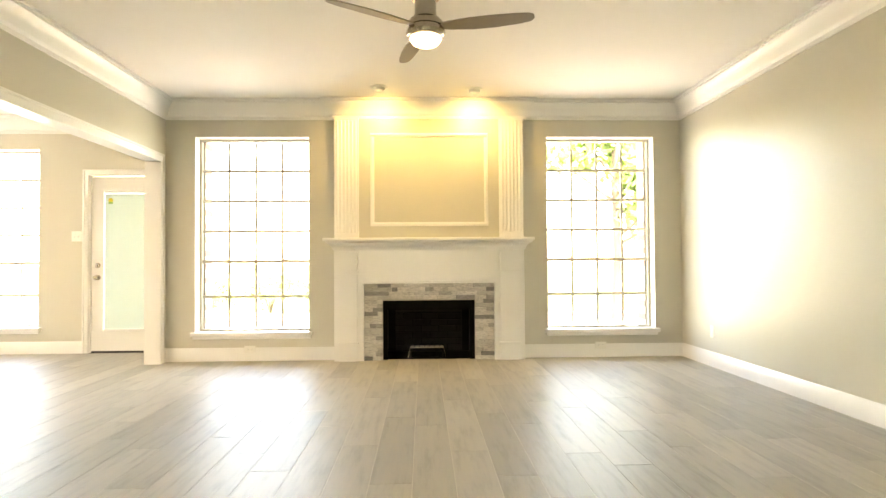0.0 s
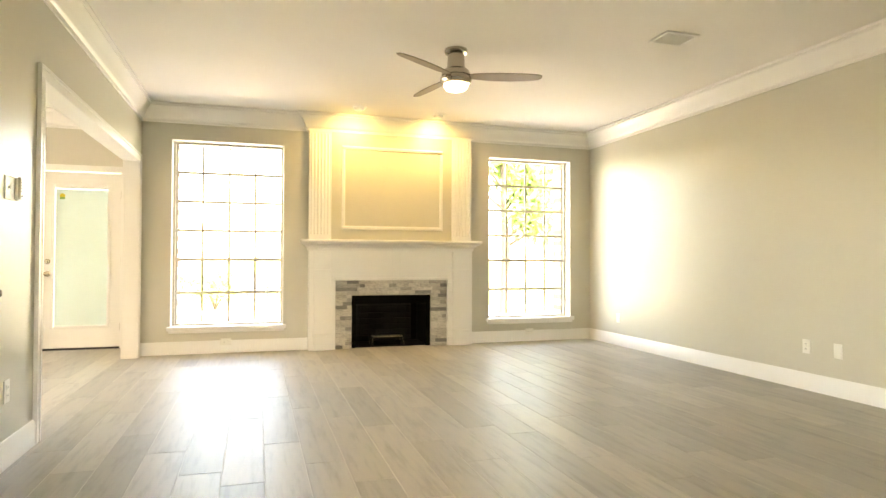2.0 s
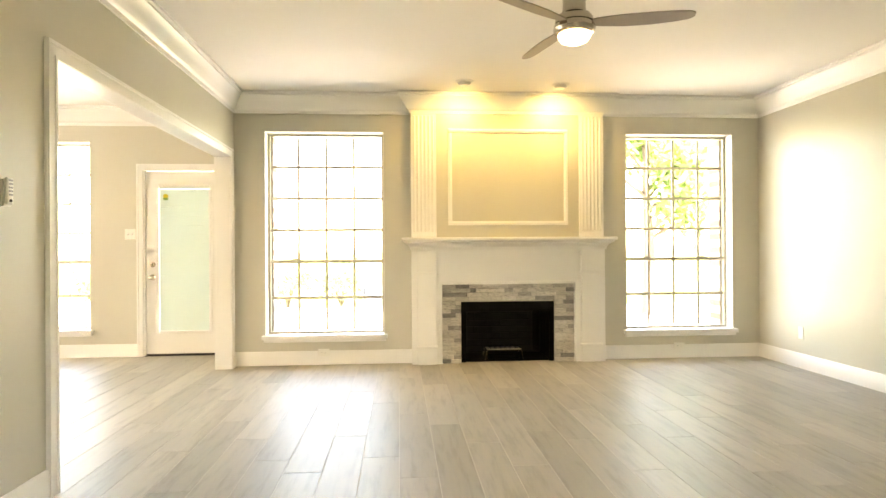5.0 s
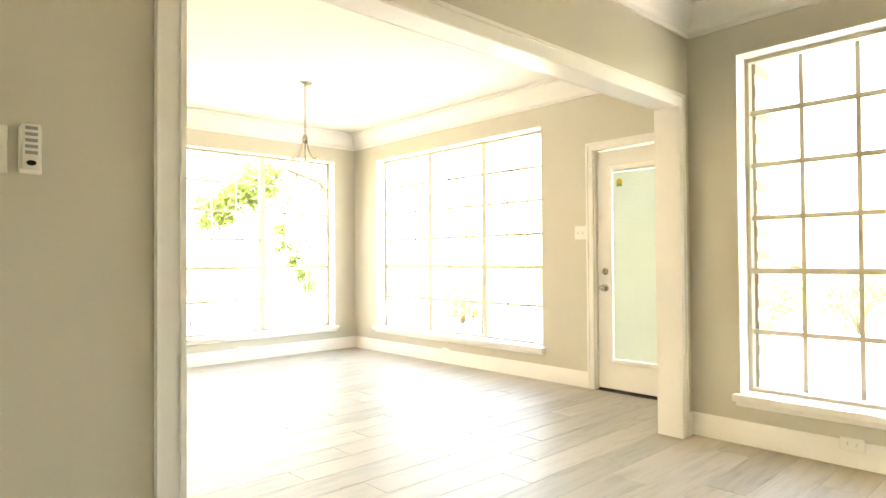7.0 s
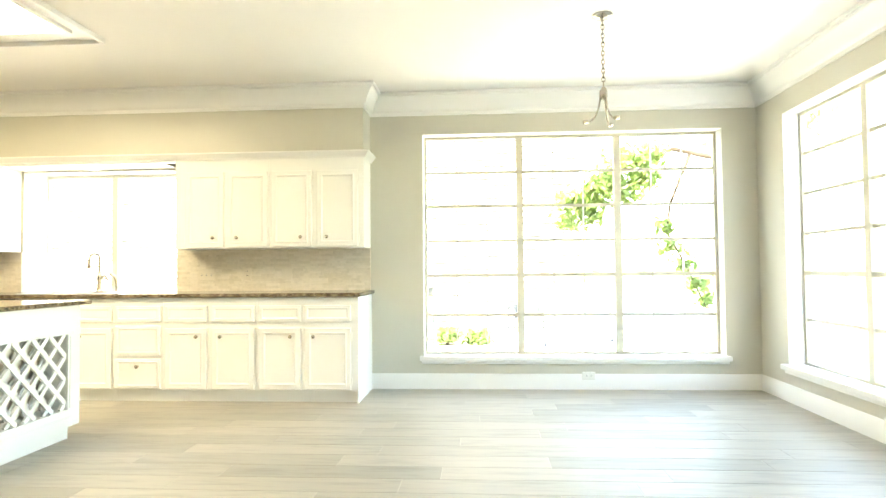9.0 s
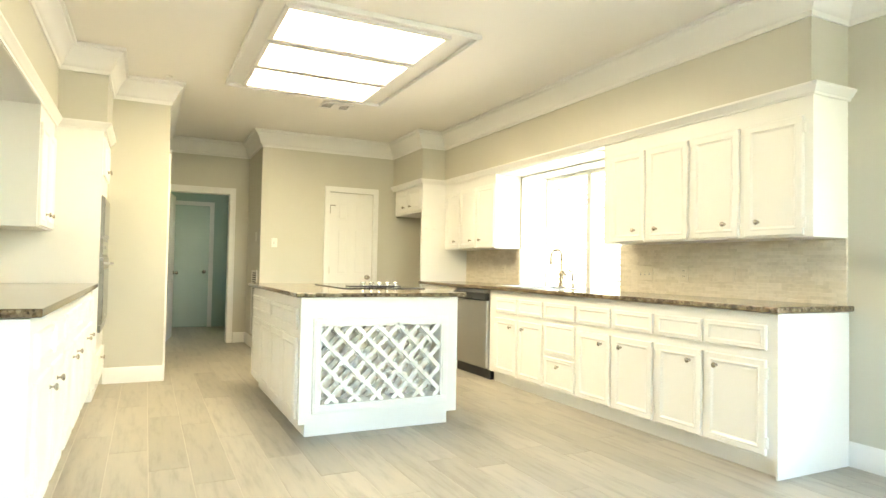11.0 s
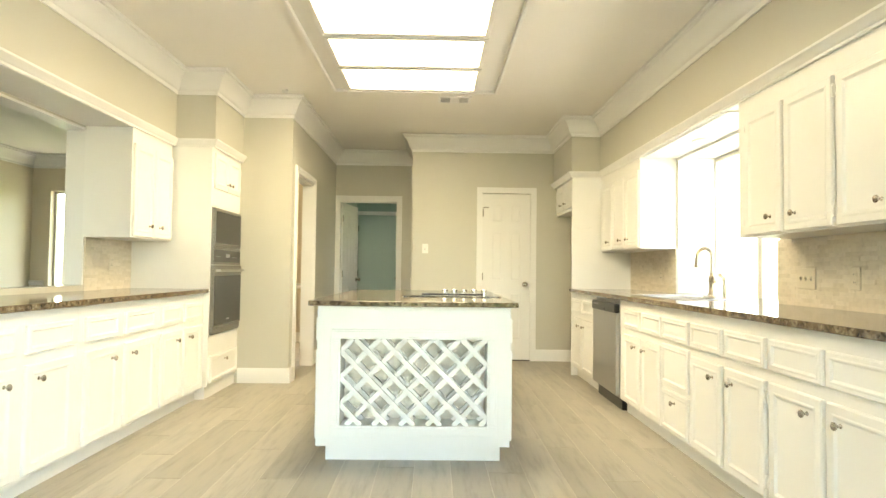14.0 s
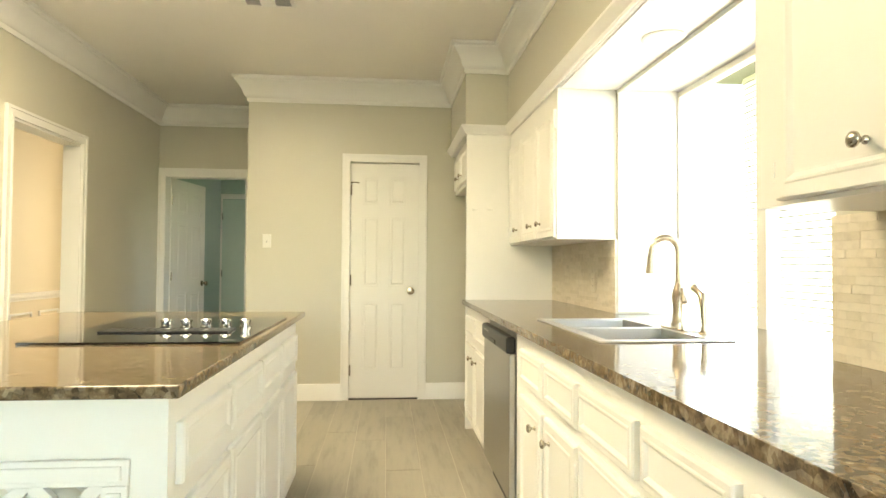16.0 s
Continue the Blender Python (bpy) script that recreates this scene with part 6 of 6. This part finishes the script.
def grill():
    g = thing("barbecue_grill", pose(-11.65, 7.15, -0.13, 0, 0, 80), "grey wheeled barbecue grill on the side path", "grill")
    part("firebox", one_box(-0.3, 0.3, -0.22, 0.22, 0.62, 0.8, 0.03), GRILL_GREY, g)
    part("lid", lathe(bmesh.new(), [(0.0, -0.3), (0.21, -0.3), (0.22, 0.3), (0.0, 0.3)], Matrix.Translation((0, 0, 0.8)) @ Matrix.Rotation(radians(90), 4, "Y"), 20), GRILL_GREY, g)
    part("handle", tube(bmesh.new(), [(-0.2, -0.22, 0.86), (-0.2, -0.26, 0.88), (0.2, -0.26, 0.88), (0.2, -0.22, 0.86)], 0.01, 8), STEEL, g)
    for x in (-0.27, 0.27):
        for y in (-0.19, 0.19):
            part("leg", tube(bmesh.new(), [(x, y, 0.06), (x, y, 0.62)], 0.015, 8), GRILL_GREY, g)
    for x in (-0.3, 0.3):
        part("wheel", lathe(bmesh.new(), [(0.0, -0.02), (0.08, -0.02), (0.085, 0.0), (0.08, 0.02), (0.0, 0.02)], Matrix.Translation((x, 0.19, 0.085)) @ Matrix.Rotation(radians(90), 4, "Y"), 18), GRILL_GREY, g)
    part("side_shelf", one_box(0.3, 0.55, -0.2, 0.2, 0.74, 0.77, 0.006), STEEL, g)


grill()
pier = thing("brick_pier", pose(-8.75, 4.55, -0.15), "low pale grey brick pier with a concrete cap outside the window", "brick pier")
core = part("core", one_box(-0.19, 0.19, -0.19, 0.19, 0, 1.04), MORTAR, pier)
part("cap", one_box(-0.24, 0.24, -0.24, 0.24, 1.04, 1.1, 0.01), CONCRETE, pier, "pale concrete cap")
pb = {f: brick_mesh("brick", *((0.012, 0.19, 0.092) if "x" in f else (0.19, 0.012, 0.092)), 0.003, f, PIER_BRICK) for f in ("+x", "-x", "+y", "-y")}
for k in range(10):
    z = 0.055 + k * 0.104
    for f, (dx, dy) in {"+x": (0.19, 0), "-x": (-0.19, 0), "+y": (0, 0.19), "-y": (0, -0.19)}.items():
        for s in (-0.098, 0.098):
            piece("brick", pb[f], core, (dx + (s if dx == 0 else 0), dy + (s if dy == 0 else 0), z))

tm = thing("thermostat", pose(-4.86, -4.6, 1.5, 0, 0, 180), "white wall thermostat with a dark screen in the utility room", "thermostat")
part("case", one_box(-0.07, 0.07, -0.028, 0, -0.05, 0.05, 0.006), PLASTIC, tm)
part("screen", one_box(-0.04, 0.04, -0.0295, -0.028, -0.01, 0.03), DARK, tm)


# ---- pieces of walls, floors ----
splash(wall_west, "+x", KW, -0.33, SINK_WIN[0], 0.912, 1.30, 1, True)
splash(wall_west, "+x", KW, SINK_WIN[1], 3.72, 0.912, 1.30, 2)
splash(wall_west, "+x", KW, 3.72, 4.29, 0.912, 1.30, 5, True)
splash(wall_divider, "-x", KE, PASS[1] + 0.005, 3.745, 0.912, 1.30, 3)
splash(wall_divider, "-x", KE, 1.03, PASS[0] - 0.005, 0.912, 1.30, 4, True)

# brick reveals seen at the sides of the living room windows
BRICK_ME = brick_mesh("brick", 0.2, 0.22, 0.062, 0.003, "+z", BRICK)
for a, s in ((LIVING_WIN[0][0] + 0.052, -1), (LIVING_WIN[1][1] - 0.052, 1)):
    part("mortar_bed", one_box(min(a - 0.004 * -s, a + s * 0.2), max(a - 0.004 * -s, a + s * 0.2), LN + 0.176, LN + 0.39, 0.05, 2.5), MORTAR, wall_north)
    for k in range(33):
        piece("brick", BRICK_ME, wall_north, (a + s * (0.1 + (0.006 if k % 2 else 0)), LN + 0.17 + 0.117, 0.08 + k * 0.073))

# floor planks running north
PW, PL = 0.2, 1.2
plank_full = brick_mesh("plank", PW - 0.003, PL - 0.003, 0.008, 0.001, "+z", PLANK)
rows_near, rest = [], []
rnd = random.Random(7)
nx = int((LE - KW) / PW) + 1
for i in range(nx):
    x0 = KW + i * PW
    x1 = min(x0 + PW, LE)
    y = -4.7 - (i * 0.4) % PL - rnd.choice((0.0, 0.12, 0.2))
    while y < KN:
        a, b = max(y, -4.7), min(y + PL, KN)
        y += PL
        if b - a < 0.05 or x1 - x0 < 0.03:
            continue
        cx, cy = (x0 + x1) / 2, (a + b) / 2
        near = (-6.4 < cx < -3.0 and 0.9 < cy < 6.9) or (-2.3 < cx < 1.6 and 2.0 < cy < 6.0)
        full = b - a > PL - 0.01 and x1 - x0 > PW - 0.01
        (rows_near if near and full and len(rows_near) < 300 else rest).append((cx, cy, x1 - x0, b - a))
for cx, cy, w, l in rows_near:
    piece("plank", plank_full, subfloor, (cx, cy, -0.008))
verts, faces = [], []
for cx, cy, w, l in rest:
    n, u, v = len(verts), w / 2 - 0.0015, l / 2 - 0.0015
    for z, e in ((-0.008, 0), (-0.001, 0), (0.0, 0.001)):
        verts += [(cx - u + e, cy - v + e, z), (cx + u - e, cy - v + e, z), (cx + u - e, cy + v - e, z), (cx - u + e, cy + v - e, z)]
    for r in (0, 4):
        for k in range(4):
            faces.append((n + r + k, n + r + (k + 1) % 4, n + r + 4 + (k + 1) % 4, n + r + 4 + k))
    faces.append((n + 8, n + 9, n + 10, n + 11))
me = bpy.data.meshes.new("planks")
me.from_pydata(verts, [], faces)
me.materials.append(PLANK_FAR)
far_planks = new("planks", me)
far_planks.parent = subfloor
tagged(far_planks, kind="stuff")
